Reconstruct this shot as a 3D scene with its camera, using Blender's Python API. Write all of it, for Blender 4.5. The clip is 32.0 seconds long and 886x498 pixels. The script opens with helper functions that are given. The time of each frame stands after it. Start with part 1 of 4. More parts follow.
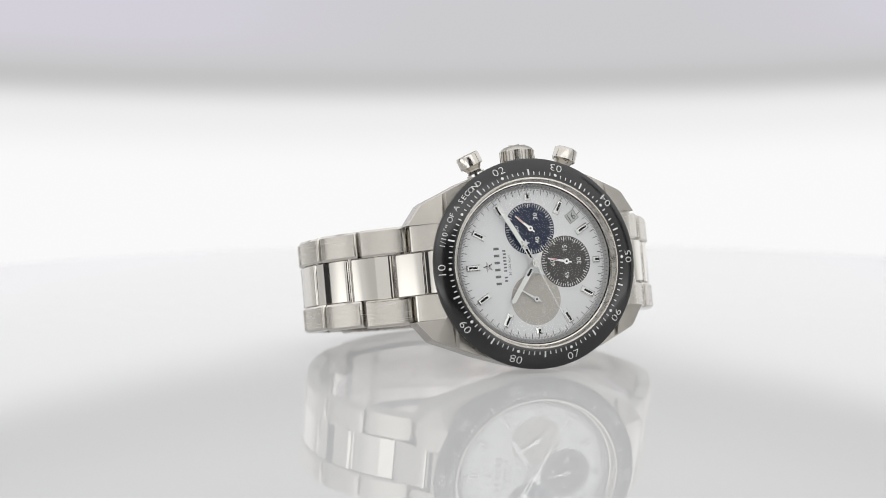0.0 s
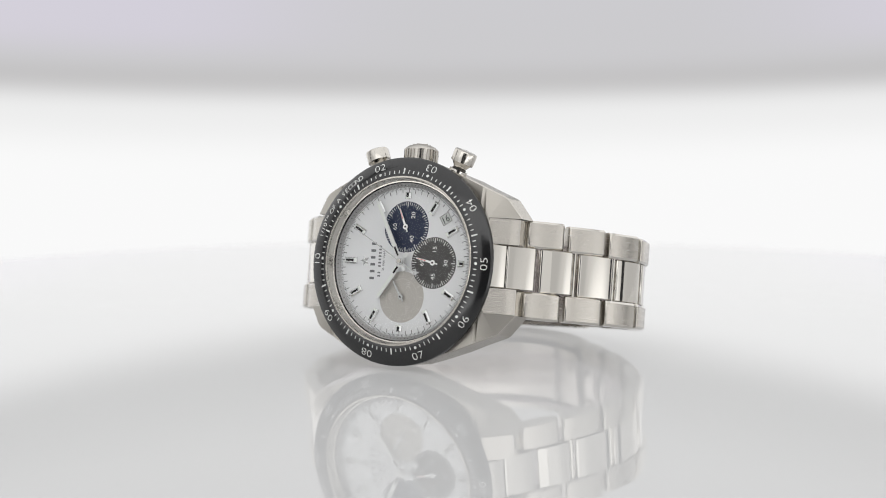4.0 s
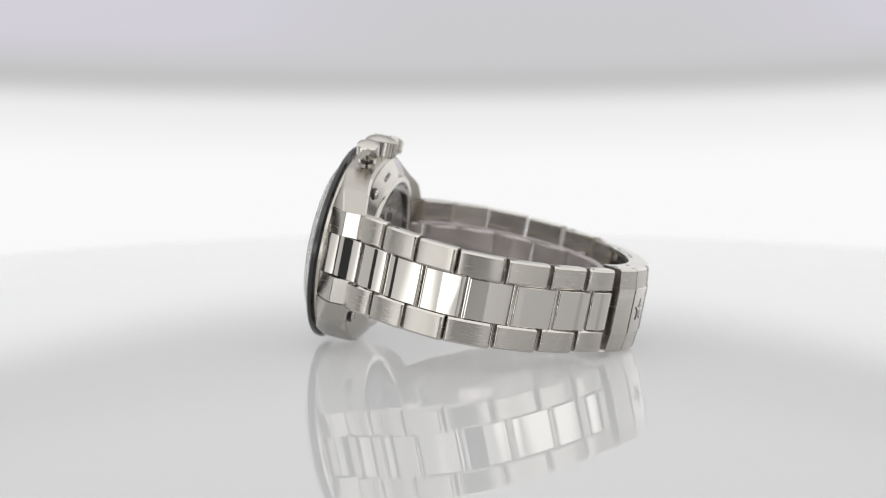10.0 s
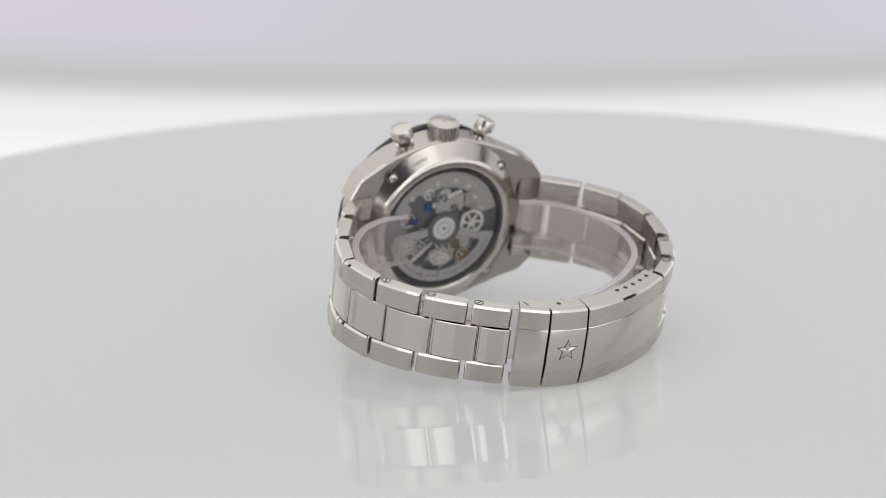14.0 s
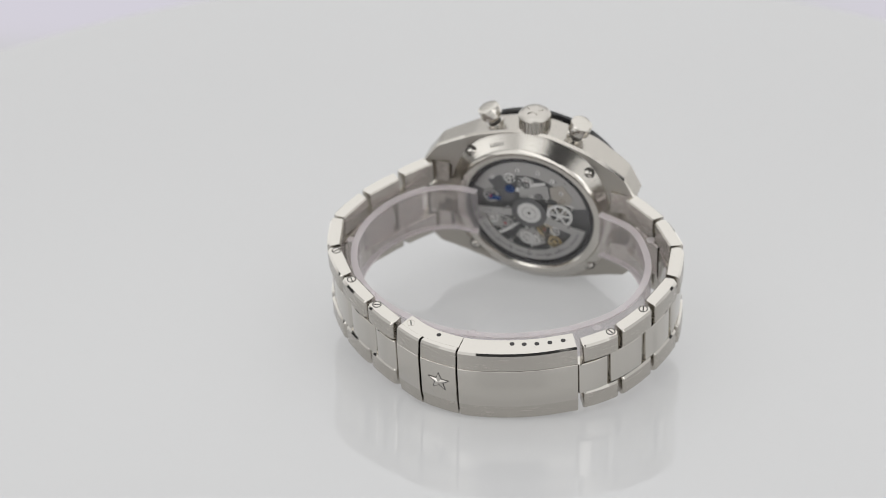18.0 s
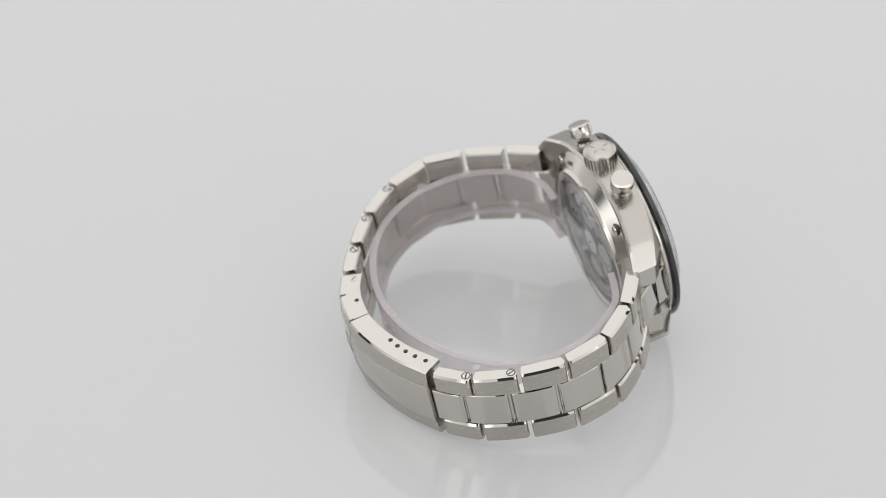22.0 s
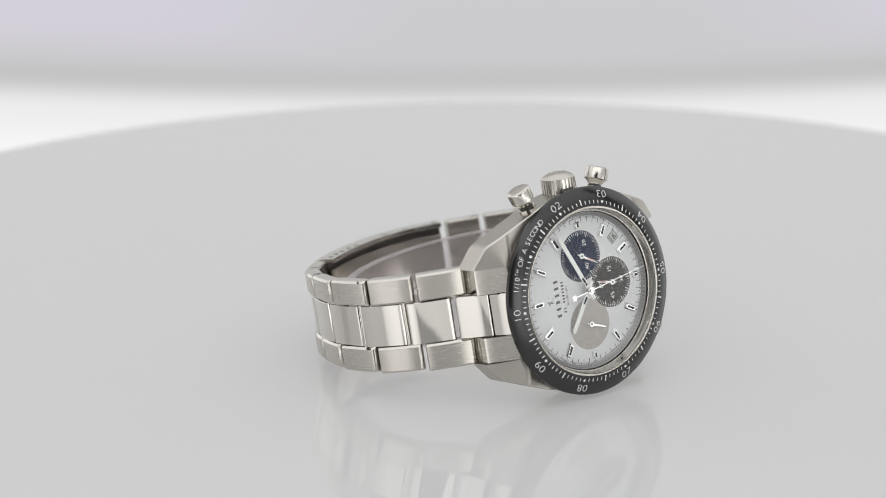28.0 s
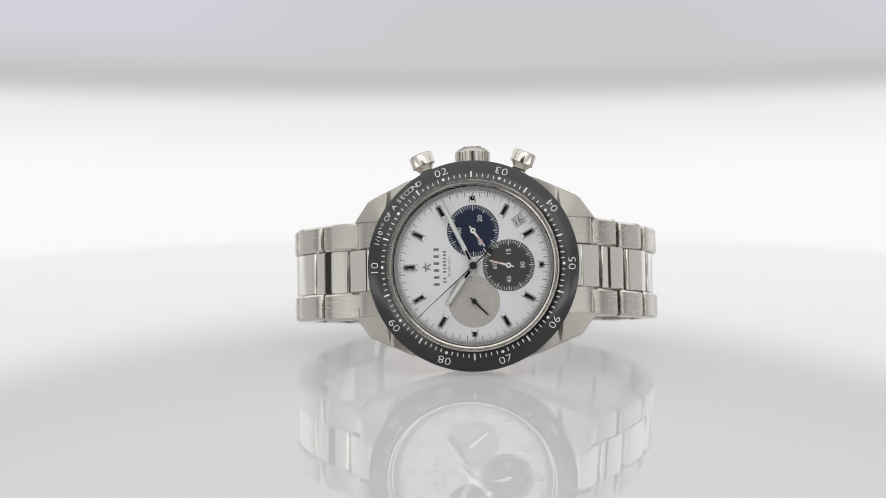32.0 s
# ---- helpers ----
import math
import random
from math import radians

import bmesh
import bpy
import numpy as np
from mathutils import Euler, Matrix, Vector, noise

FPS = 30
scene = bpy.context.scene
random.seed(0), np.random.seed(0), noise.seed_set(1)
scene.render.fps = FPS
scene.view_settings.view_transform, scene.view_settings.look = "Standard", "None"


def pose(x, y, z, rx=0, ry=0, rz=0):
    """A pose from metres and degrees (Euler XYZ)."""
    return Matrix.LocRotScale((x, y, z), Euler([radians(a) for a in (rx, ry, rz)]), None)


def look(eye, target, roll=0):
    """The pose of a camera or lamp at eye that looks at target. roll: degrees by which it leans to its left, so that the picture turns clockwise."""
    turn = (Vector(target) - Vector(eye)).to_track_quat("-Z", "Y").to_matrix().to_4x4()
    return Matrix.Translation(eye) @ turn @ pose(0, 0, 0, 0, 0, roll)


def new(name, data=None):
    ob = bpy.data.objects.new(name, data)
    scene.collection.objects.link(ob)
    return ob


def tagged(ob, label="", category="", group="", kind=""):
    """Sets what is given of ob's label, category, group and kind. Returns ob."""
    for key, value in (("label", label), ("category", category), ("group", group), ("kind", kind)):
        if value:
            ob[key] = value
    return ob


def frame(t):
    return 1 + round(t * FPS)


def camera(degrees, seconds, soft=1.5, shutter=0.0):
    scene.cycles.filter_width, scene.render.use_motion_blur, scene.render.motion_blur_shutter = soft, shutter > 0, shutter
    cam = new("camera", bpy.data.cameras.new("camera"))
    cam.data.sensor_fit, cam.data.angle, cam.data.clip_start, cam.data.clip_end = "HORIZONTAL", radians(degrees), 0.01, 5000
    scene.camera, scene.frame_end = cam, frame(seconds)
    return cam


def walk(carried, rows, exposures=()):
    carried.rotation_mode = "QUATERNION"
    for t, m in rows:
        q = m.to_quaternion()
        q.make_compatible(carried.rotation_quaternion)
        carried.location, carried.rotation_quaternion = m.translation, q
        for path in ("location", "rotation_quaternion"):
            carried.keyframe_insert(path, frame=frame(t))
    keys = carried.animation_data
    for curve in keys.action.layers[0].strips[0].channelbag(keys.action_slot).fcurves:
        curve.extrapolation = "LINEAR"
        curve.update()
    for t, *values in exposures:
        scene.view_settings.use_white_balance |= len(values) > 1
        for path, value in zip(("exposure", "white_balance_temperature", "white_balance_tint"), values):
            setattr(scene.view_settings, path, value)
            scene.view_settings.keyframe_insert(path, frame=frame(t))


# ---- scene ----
cam = camera(21.09, 32.0, 0.95)
cam.data.dof.use_dof = True
cam.data.dof.focus_distance, cam.data.dof.aperture_fstop = 0.471, 16.0
MM = 0.001
LIFT = 12.4          # height of the hinge, in mm
PIVOT_Y = 1.61
EYE = Vector((-9.68, -496.13, 66.12 + LIFT)) * MM
cam_pose = look(EYE, EYE + Vector((0, 0.992903, -0.118924)), -0.32)
walk(cam, [(0.0, cam_pose), (32.0, cam_pose)])

# turn of the disc and its tilt towards the lens, in degrees, every half second
TILT = [6.83] * 18 + [6.83, 6.83, 6.83, 7.21, 8.21, 9.58, 11.08, 12.67, 14.29, 15.86, 17.39, 18.89, 20.35, 21.79, 23.22,
        24.65, 26.08, 27.54, 29.1, 30.73, 32.37, 33.91, 35.21, 36.05, 36.49, 36.61, 36.36, 35.59, 34.31, 32.69, 31.02,
        29.43, 27.93, 26.48, 24.99, 23.47, 21.94, 20.43, 18.95, 17.51, 16.09, 14.67, 13.26, 11.89, 10.5, 8.99, 7.31]
TURN = [19.47 - 6.03 * k for k in range(7)] + [-22.72, -28.8, -34.89, -40.97, -47.04, -53.08, -59.08, -65.06, -71.03,
        -77.04, -83.08, -89.1, -95.14, -101.22, -107.31, -113.42, -119.55, -125.67, -131.74, -137.77, -143.78, -149.8,
        -155.82, -161.81, -167.78, -173.74, -179.72, -185.72, -191.74, -197.78, -203.8, -209.76, -215.69, -221.64,
        -227.61, -233.63, -239.67, -245.74, -251.87, -258.04, -264.16, -270.23, -276.27, -282.32, -288.4, -294.52,
        -300.66, -306.82, -312.98, -319.14, -325.27, -331.35, -337.4, -343.44, -349.49, -355.49, -360.03, -361.93]


def table_pose(k):
    """The disc's pose at half second k: it turns about its own axis and tips about a level hinge."""
    hinge = Matrix.Translation((0, PIVOT_Y * MM, LIFT * MM))
    tip = Matrix.Rotation(radians(TILT[k] - 6.83), 4, "X")
    return hinge @ tip @ hinge.inverted() @ Matrix.Rotation(radians(TURN[k]), 4, "Z")


# the watch's own axes: x to 3 o'clock, y to 12 o'clock, z out of the dial
STAND = Matrix(((-0.020447, -0.998945, -0.041125, -2.644 * MM),
                (0.198887, 0.036247, -0.979352, -32.409 * MM),
                (0.979809, -0.028204, 0.197936, (7.495 + LIFT) * MM),
                (0, 0, 0, 1)))

# ---- light ----
world = bpy.data.worlds.new("world")
world.use_nodes = True
world.node_tree.nodes["Background"].inputs[0].default_value = (0.9, 0.92, 1, 1)
world.node_tree.nodes["Background"].inputs[1].default_value = 0.05
scene.world = world


# no lamps: added glowing walls, unseen but for the backdrop, carry the light

# ---- materials ----


def material(name, colour, rough=0.4, metal=0.0, **more):
    m = bpy.data.materials.new(name)
    m.use_nodes = True
    b = m.node_tree.nodes["Principled BSDF"]
    b.inputs["Base Color"].default_value = (*colour, 1)
    b.inputs["Roughness"].default_value = rough
    b.inputs["Metallic"].default_value = metal
    for key, value in more.items():
        b.inputs[key.replace("_", " ")].default_value = value
    return m


def grain(m, scale, stretch=(1, 1, 1), bump=0.02, rough=0.0, depth=0.0001, coords="Object"):
    """Noise in the surface: fine relief, and a spread of roughness."""
    t = m.node_tree
    b = t.nodes["Principled BSDF"]
    co = t.nodes.new("ShaderNodeTexCoord")
    mp = t.nodes.new("ShaderNodeMapping")
    mp.inputs["Scale"].default_value = stretch
    ns = t.nodes.new("ShaderNodeTexNoise")
    ns.inputs["Scale"].default_value = scale
    ns.inputs["Detail"].default_value = 4
    t.links.new(co.outputs[coords], mp.inputs[0])
    t.links.new(mp.outputs[0], ns.inputs[0])
    if bump:
        bp = t.nodes.new("ShaderNodeBump")
        bp.inputs["Strength"].default_value = bump
        bp.inputs["Distance"].default_value = depth
        t.links.new(ns.outputs[0], bp.inputs["Height"])
        t.links.new(bp.outputs[0], b.inputs["Normal"])
    if rough:
        mr = t.nodes.new("ShaderNodeMapRange")
        base = b.inputs["Roughness"].default_value
        mr.inputs[3].default_value = max(base - rough, 0)
        mr.inputs[4].default_value = base + rough
        t.links.new(ns.outputs[0], mr.inputs[0])
        t.links.new(mr.outputs[0], b.inputs["Roughness"])
    return m


def streaks(m, scale, stretch, spread=0.013):
    """Fine brush lines: the base colour goes a little up and down across them."""
    t = m.node_tree
    b = t.nodes["Principled BSDF"]
    base = b.inputs["Base Color"].default_value[:3]
    co = t.nodes.new("ShaderNodeTexCoord")
    mp = t.nodes.new("ShaderNodeMapping")
    mp.inputs["Scale"].default_value = stretch
    ns = t.nodes.new("ShaderNodeTexNoise")
    ns.inputs["Scale"].default_value = scale
    ns.inputs["Detail"].default_value = 2
    rp = t.nodes.new("ShaderNodeValToRGB")
    for el, at, f in zip(rp.color_ramp.elements, (0.3, 0.7), (1 - spread, 1 + spread)):
        el.position, el.color = at, (*[c * f for c in base], 1)
    t.links.new(co.outputs["Object"], mp.inputs[0])
    t.links.new(mp.outputs[0], ns.inputs[0])
    t.links.new(ns.outputs[0], rp.inputs[0])
    t.links.new(rp.outputs[0], b.inputs["Base Color"])
    return m


def clear(name, tint, gloss, ior=1.5, rough=0.0, haze=0.0, haze_colour=(0.8, 0.8, 0.8), coating=0.0):
    """Clear glass or plastic without bending of the light: see-through, with a gloss that grows at a slant."""
    m = bpy.data.materials.new(name)
    m.use_nodes = True
    t = m.node_tree
    t.nodes.remove(t.nodes["Principled BSDF"])
    out = t.nodes["Material Output"]
    tr = t.nodes.new("ShaderNodeBsdfTransparent")
    tr.inputs[0].default_value = (*tint, 1)
    last = tr
    if haze:
        df = t.nodes.new("ShaderNodeAddShader")
        for slot, kind in enumerate(("ShaderNodeBsdfDiffuse", "ShaderNodeBsdfTranslucent")):
            lobe = t.nodes.new(kind)
            lobe.inputs[0].default_value = (*[c * 0.55 for c in haze_colour], 1)
            t.links.new(lobe.outputs[0], df.inputs[slot])
        mx = t.nodes.new("ShaderNodeMixShader")
        mx.inputs[0].default_value = haze
        t.links.new(tr.outputs[0], mx.inputs[1])
        t.links.new(df.outputs[0], mx.inputs[2])
        last = mx
    gl = t.nodes.new("ShaderNodeBsdfGlossy")
    gl.inputs["Roughness"].default_value = rough
    lw = t.nodes.new("ShaderNodeLayerWeight")
    lw.inputs[0].default_value = 0.5
    straight = ((ior - 1) / (ior + 1)) ** 2
    slant = t.nodes.new("ShaderNodeMath")
    slant.operation = "POWER"
    slant.inputs[1].default_value = 5.0
    t.links.new(lw.outputs["Facing"], slant.inputs[0])
    fr = t.nodes.new("ShaderNodeMath")
    fr.operation = "MULTIPLY_ADD"
    fr.inputs[1].default_value, fr.inputs[2].default_value = 1 - straight, straight
    t.links.new(slant.outputs[0], fr.inputs[0])
    ma = t.nodes.new("ShaderNodeMath")
    ma.operation = "MULTIPLY_ADD"
    ma.use_clamp = True
    ma.inputs[1].default_value = gloss
    ma.inputs[2].default_value = -coating
    t.links.new(fr.outputs[0], ma.inputs[0])
    m2 = t.nodes.new("ShaderNodeMixShader")
    t.links.new(ma.outputs[0], m2.inputs[0])
    t.links.new(last.outputs[0], m2.inputs[1])
    t.links.new(gl.outputs[0], m2.inputs[2])
    t.links.new(m2.outputs[0], out.inputs[0])
    return m


STEEL = (0.51, 0.484, 0.442)
brushed_y = streaks(grain(material("brushed_steel_lengthwise", STEEL, 0.27, 1.0), 9000, (1, 0.03, 0.03), 0.0, 0.012), 12000, (1, 0.02, 0.02))
case_top = streaks(material("fine_brushed_case", (0.43, 0.407, 0.37), 0.42, 1.0), 12000, (1, 0.02, 0.02))
flank_steel = streaks(material("brushed_flank", (0.46, 0.437, 0.4), 0.24, 1.0), 12000, (1, 0.02, 1))
polished = grain(material("polished_steel", (0.6, 0.576, 0.534), 0.05, 1.0), 120, (1, 1, 1), 0.0, 0.02)
satin = grain(material("satin_steel", (0.57, 0.545, 0.502), 0.16, 1.0), 200, (1, 1, 1), 0.0, 0.04)
bevel_steel = streaks(material("polished_bevel", (0.56, 0.537, 0.496), 0.22, 1.0), 12000, (1, 0.02, 1))
crown_steel = grain(material("frosted_steel", (0.5, 0.477, 0.44), 0.3, 1.0), 300, (1, 1, 1), 0.0, 0.05)
nickel = material("bright_nickel", (0.74, 0.73, 0.7), 0.3, 0.3)
ceramic = grain(material("black_ceramic", (0.008, 0.008, 0.0085), 0.16, IOR=1.6), 300, (1, 1, 1), 0.0, 0.03)
white_print = material("white_print", (0.68, 0.68, 0.66), 0.5)
dial_white = grain(material("silver_white_dial", (0.66, 0.66, 0.662), 0.45), 1500, (1, 1, 1), 0.0, 0.04)
sub_blue = grain(material("blue_subdial", (0.007, 0.014, 0.042), 0.35, 0.2), 1500, (1, 1, 1), 0.0, 0.01)
sub_dark = grain(material("anthracite_subdial", (0.06, 0.057, 0.055), 0.35, 0.3), 1500, (1, 1, 1), 0.0, 0.01)
sub_light = grain(material("light_grey_subdial", (0.41, 0.386, 0.352), 0.45, 0.25), 1500, (1, 1, 1), 0.0, 0.04)
black_ink = material("black_print", (0.015, 0.015, 0.018), 0.45)
legend_ink = material("soft_black_print", (0.13, 0.13, 0.135), 0.5)
grey_ink = material("grey_print", (0.1, 0.1, 0.11), 0.5)
red_paint = material("red_lacquer", (0.5, 0.02, 0.015), 0.35)
rhodium = material("rhodium_plate", (0.58, 0.58, 0.57), 0.04, 1.0)
marker_steel = material("satin_marker", (0.82, 0.82, 0.8), 0.32, 0.5)
marker_edge = material("polished_marker", (0.78, 0.78, 0.77), 0.14, 0.9)
hand_steel = material("fine_ground_hand", (0.66, 0.66, 0.65), 0.3, 0.8)
pale_print = material("pale_print", (0.5, 0.475, 0.44), 0.5)
date_grey = material("date_disc_grey", (0.5, 0.515, 0.49), 0.5)
lume = material("luminous_paint", (0.66, 0.68, 0.63), 0.55)
onyx = material("black_inlay", (0.012, 0.009, 0.009), 0.15)
# darkened steel that paints shade into gaps, grooves and hollows
gap_shade = material("shade_painted_steel", (0.11, 0.105, 0.1), 0.35, 1.0)
flange_grey = material("flange_grey", (0.3, 0.295, 0.29), 0.35, 0.4)
plate_dark = grain(material("dark_movement_plate", (0.115, 0.113, 0.112), 0.35, 0.3), 700, (1, 1, 1), 0.05, 0.08)
bridge_grey = grain(material("grey_movement_bridge", (0.45, 0.437, 0.415), 0.3, 0.45), 700, (1, 1, 1), 0.05, 0.08)
brass_grey = material("pale_gilt_bridge", (0.5, 0.46, 0.4), 0.3, 1.0)
brass = material("gilt_gear", (0.6, 0.47, 0.25), 0.25, 1.0)
blued = material("blued_steel", (0.02, 0.06, 0.2), 0.2, 1.0)
jewel = material("ruby_jewel", (0.35, 0.01, 0.04), 0.1)
glass = clear("sapphire_glass", (0.985, 0.99, 0.99), 2.0, 1.6, coating=0.09)
back_glass = clear("sapphire_back", (0.9, 0.9, 0.91), 1.3, 1.6)
plastic = clear("clear_plastic", (0.97, 0.955, 0.96), 0.8, 1.45, 0.05, 0.16, (0.72, 0.69, 0.69))
# the extra haze also paints in light piped to the edges
frosted = clear("frosted_plastic_edge", (0.95, 0.93, 0.94), 0.6, 1.45, 0.15, 0.4, (0.84, 0.8, 0.805))
# no lamp below: own glow added to thin the shade under the watch
acrylic = material("glowing_white_acrylic", (0.3, 0.301, 0.303), 0.012, IOR=1.5, Emission_Color=(1, 1, 1, 1), Emission_Strength=0.245)
base_grey = grain(material("grey_plastic", (0.4, 0.4, 0.41), 0.5), 500, (1, 1, 1), 0.03, 0.05)
# for unseen dark sheets that only show mirrored in the steel
unseen_dark = grain(material("dark_reflection_sheet", (0.03, 0.03, 0.032), 0.9), 600, (1, 1, 1), 0.1)


def glow_wall(name, build):
    """A wall that glows by its material, with no lamp behind: build(t, geo) gives the socket of its glow."""
    m = bpy.data.materials.new(name)
    m.use_nodes = True
    t = m.node_tree
    t.nodes.remove(t.nodes["Principled BSDF"])
    geo = t.nodes.new("ShaderNodeNewGeometry")
    sep = t.nodes.new("ShaderNodeSeparateXYZ")
    t.links.new(geo.outputs["Position"], sep.inputs[0])
    em = t.nodes.new("ShaderNodeEmission")
    t.links.new(build(t, sep), em.inputs[0])
    t.links.new(em.outputs[0], t.nodes["Material Output"].inputs[0])
    return m


def calc(t, op, a, b=None, c=None):
    n = t.nodes.new("ShaderNodeMath")
    n.operation = op
    for i, v in enumerate((a, b, c)):
        if v is None:
            continue
        if isinstance(v, (int, float)):
            n.inputs[i].default_value = v
        else:
            t.links.new(v, n.inputs[i])
    return n.outputs[0]


def ramp_of(t, value, lo, hi, stops):
    mr = t.nodes.new("ShaderNodeMapRange")
    mr.inputs[1].default_value, mr.inputs[2].default_value = lo, hi
    t.links.new(value, mr.inputs[0])
    ramp = t.nodes.new("ShaderNodeValToRGB")
    ramp.color_ramp.interpolation = "EASE"
    while len(ramp.color_ramp.elements) < len(stops):
        ramp.color_ramp.elements.new(0.5)
    for el, (at, colour) in zip(ramp.color_ramp.elements, stops):
        c = colour if isinstance(colour, tuple) else (colour,) * 3
        el.position, el.color = (at - lo) / (hi - lo), (*c, 1)
    t.links.new(mr.outputs[0], ramp.inputs[0])
    return ramp.outputs[0]


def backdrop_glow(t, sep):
    """Light painted in bands by height, bowed a little: a bright strip, a grey band, a second bright strip, grey above.
    """
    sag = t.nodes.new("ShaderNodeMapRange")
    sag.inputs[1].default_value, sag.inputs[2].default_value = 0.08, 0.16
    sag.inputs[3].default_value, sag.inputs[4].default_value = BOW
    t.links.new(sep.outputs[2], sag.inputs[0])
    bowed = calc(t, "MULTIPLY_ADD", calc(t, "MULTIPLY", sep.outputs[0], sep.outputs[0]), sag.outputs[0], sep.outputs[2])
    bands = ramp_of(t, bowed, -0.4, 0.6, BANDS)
    # lilac brightening towards the sides is painted into the glow
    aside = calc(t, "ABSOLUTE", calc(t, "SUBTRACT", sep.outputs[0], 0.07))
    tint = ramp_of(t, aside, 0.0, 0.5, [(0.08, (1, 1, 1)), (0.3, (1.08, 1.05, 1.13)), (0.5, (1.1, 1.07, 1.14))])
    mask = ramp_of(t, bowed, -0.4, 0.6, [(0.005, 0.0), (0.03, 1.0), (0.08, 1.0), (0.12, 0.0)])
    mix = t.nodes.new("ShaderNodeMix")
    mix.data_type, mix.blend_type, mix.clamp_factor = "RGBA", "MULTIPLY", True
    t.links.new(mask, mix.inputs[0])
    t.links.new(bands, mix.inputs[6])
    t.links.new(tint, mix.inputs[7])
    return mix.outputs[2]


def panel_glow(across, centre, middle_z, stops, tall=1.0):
    """A soft patch of glow added to an unseen wall, ramped from its middle outward."""
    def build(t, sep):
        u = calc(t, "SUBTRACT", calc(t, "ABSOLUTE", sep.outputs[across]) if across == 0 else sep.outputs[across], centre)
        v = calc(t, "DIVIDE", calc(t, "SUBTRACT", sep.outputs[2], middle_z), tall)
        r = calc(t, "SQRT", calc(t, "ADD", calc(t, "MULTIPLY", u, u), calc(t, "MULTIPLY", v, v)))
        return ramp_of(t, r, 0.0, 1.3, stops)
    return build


# glow added to the unseen ceiling, strongest near the disc
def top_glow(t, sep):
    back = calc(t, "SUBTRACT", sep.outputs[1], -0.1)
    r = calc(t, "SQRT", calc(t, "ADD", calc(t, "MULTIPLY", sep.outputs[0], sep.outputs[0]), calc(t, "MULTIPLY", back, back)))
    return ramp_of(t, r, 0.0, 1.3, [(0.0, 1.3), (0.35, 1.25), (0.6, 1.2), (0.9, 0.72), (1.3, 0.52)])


BOW = (-0.07, -0.42)  # of the lower and of the upper bands
# bands above 0.06 are out of view, chosen for reflections in the disc
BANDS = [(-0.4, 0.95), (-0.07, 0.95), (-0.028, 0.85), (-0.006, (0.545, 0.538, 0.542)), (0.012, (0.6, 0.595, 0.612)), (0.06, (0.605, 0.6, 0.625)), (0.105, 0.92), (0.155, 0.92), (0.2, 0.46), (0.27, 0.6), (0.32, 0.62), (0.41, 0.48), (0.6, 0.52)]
backdrop_bands = glow_wall("banded_backdrop_glow", backdrop_glow)
side_fill = glow_wall("side_fill_glow", panel_glow(1, -0.32, -0.1, [(0.0, 2.0), (0.26, 1.9), (0.36, 0.95), (0.48, 0.72), (0.75, 0.72), (0.95, 1.15), (1.3, 1.2)], 0.5))
front_fill = glow_wall("front_fill_glow", panel_glow(0, 0.44, -0.06, [(0.0, 2.75), (0.15, 2.4), (0.27, 0.95), (0.5, 1.0), (0.8, 1.8), (1.3, 1.8)], 0.6))
top_fill = glow_wall("top_fill_glow", top_glow)
# the unseen floor glows too, to brighten the steel that mirrors it
floor_fill = glow_wall("floor_fill_glow", lambda t, sep: ramp_of(t, sep.outputs[1], -0.7, 1.2, [(-0.7, 0.6), (-0.3, 1.0), (0.4, 1.0), (1.2, 0.7)]))

# ---- mesh helpers (all in millimetres) ----


def obj(name, bm, mat, parent=None, label="", m=None, smooth=False, crease=32):
    mesh = bpy.data.meshes.new(name)
    bmesh.ops.scale(bm, vec=(MM, MM, MM), verts=bm.verts)
    bmesh.ops.recalc_face_normals(bm, faces=bm.faces)
    bm.to_mesh(mesh)
    bm.free()
    for mt in mat if isinstance(mat, (list, tuple)) else [mat]:
        mesh.materials.append(mt)
    if smooth:
        for f in mesh.polygons:
            f.use_smooth = True
        mesh.set_sharp_from_angle(angle=radians(crease))
    ob = new(name, mesh)
    ob.parent = parent
    if m is not None:
        ob.matrix_basis = m
    if label:
        ob["label"] = label
    return ob


def part(name, bm, mat, parent, label="", m=None, smooth=True, crease=32):
    return obj(name, bm, mat, parent, label, m, smooth, crease)


def mm_pose(x, y, z, rx=0, ry=0, rz=0):
    return pose(x * MM, y * MM, z * MM, rx, ry, rz)


def lathe(profile, n=64, closed=False, arc=360.0, start=0.0):
    """Turn (radius, z) pairs about z."""
    bm = bmesh.new()
    whole = abs(arc - 360) < 1e-6
    count = n if whole else n + 1
    rings = []
    for i in range(count):
        a = radians(start + arc * i / n)
        rings.append([bm.verts.new((r * math.cos(a), r * math.sin(a), z)) for r, z in profile])
    for i in range(n):
        a, b = rings[i], rings[(i + 1) % count]
        for j in range(len(profile) if closed else len(profile) - 1):
            k = (j + 1) % len(profile)
            quad = [a[j], b[j], b[k], a[k]]
            if len(set(quad)) == 4:
                try:
                    bm.faces.new(quad)
                except ValueError:
                    pass
    if closed and not whole:
        bm.faces.new(rings[0])
        bm.faces.new(rings[-1][::-1])
    bmesh.ops.remove_doubles(bm, verts=bm.verts, dist=1e-4)
    return bm


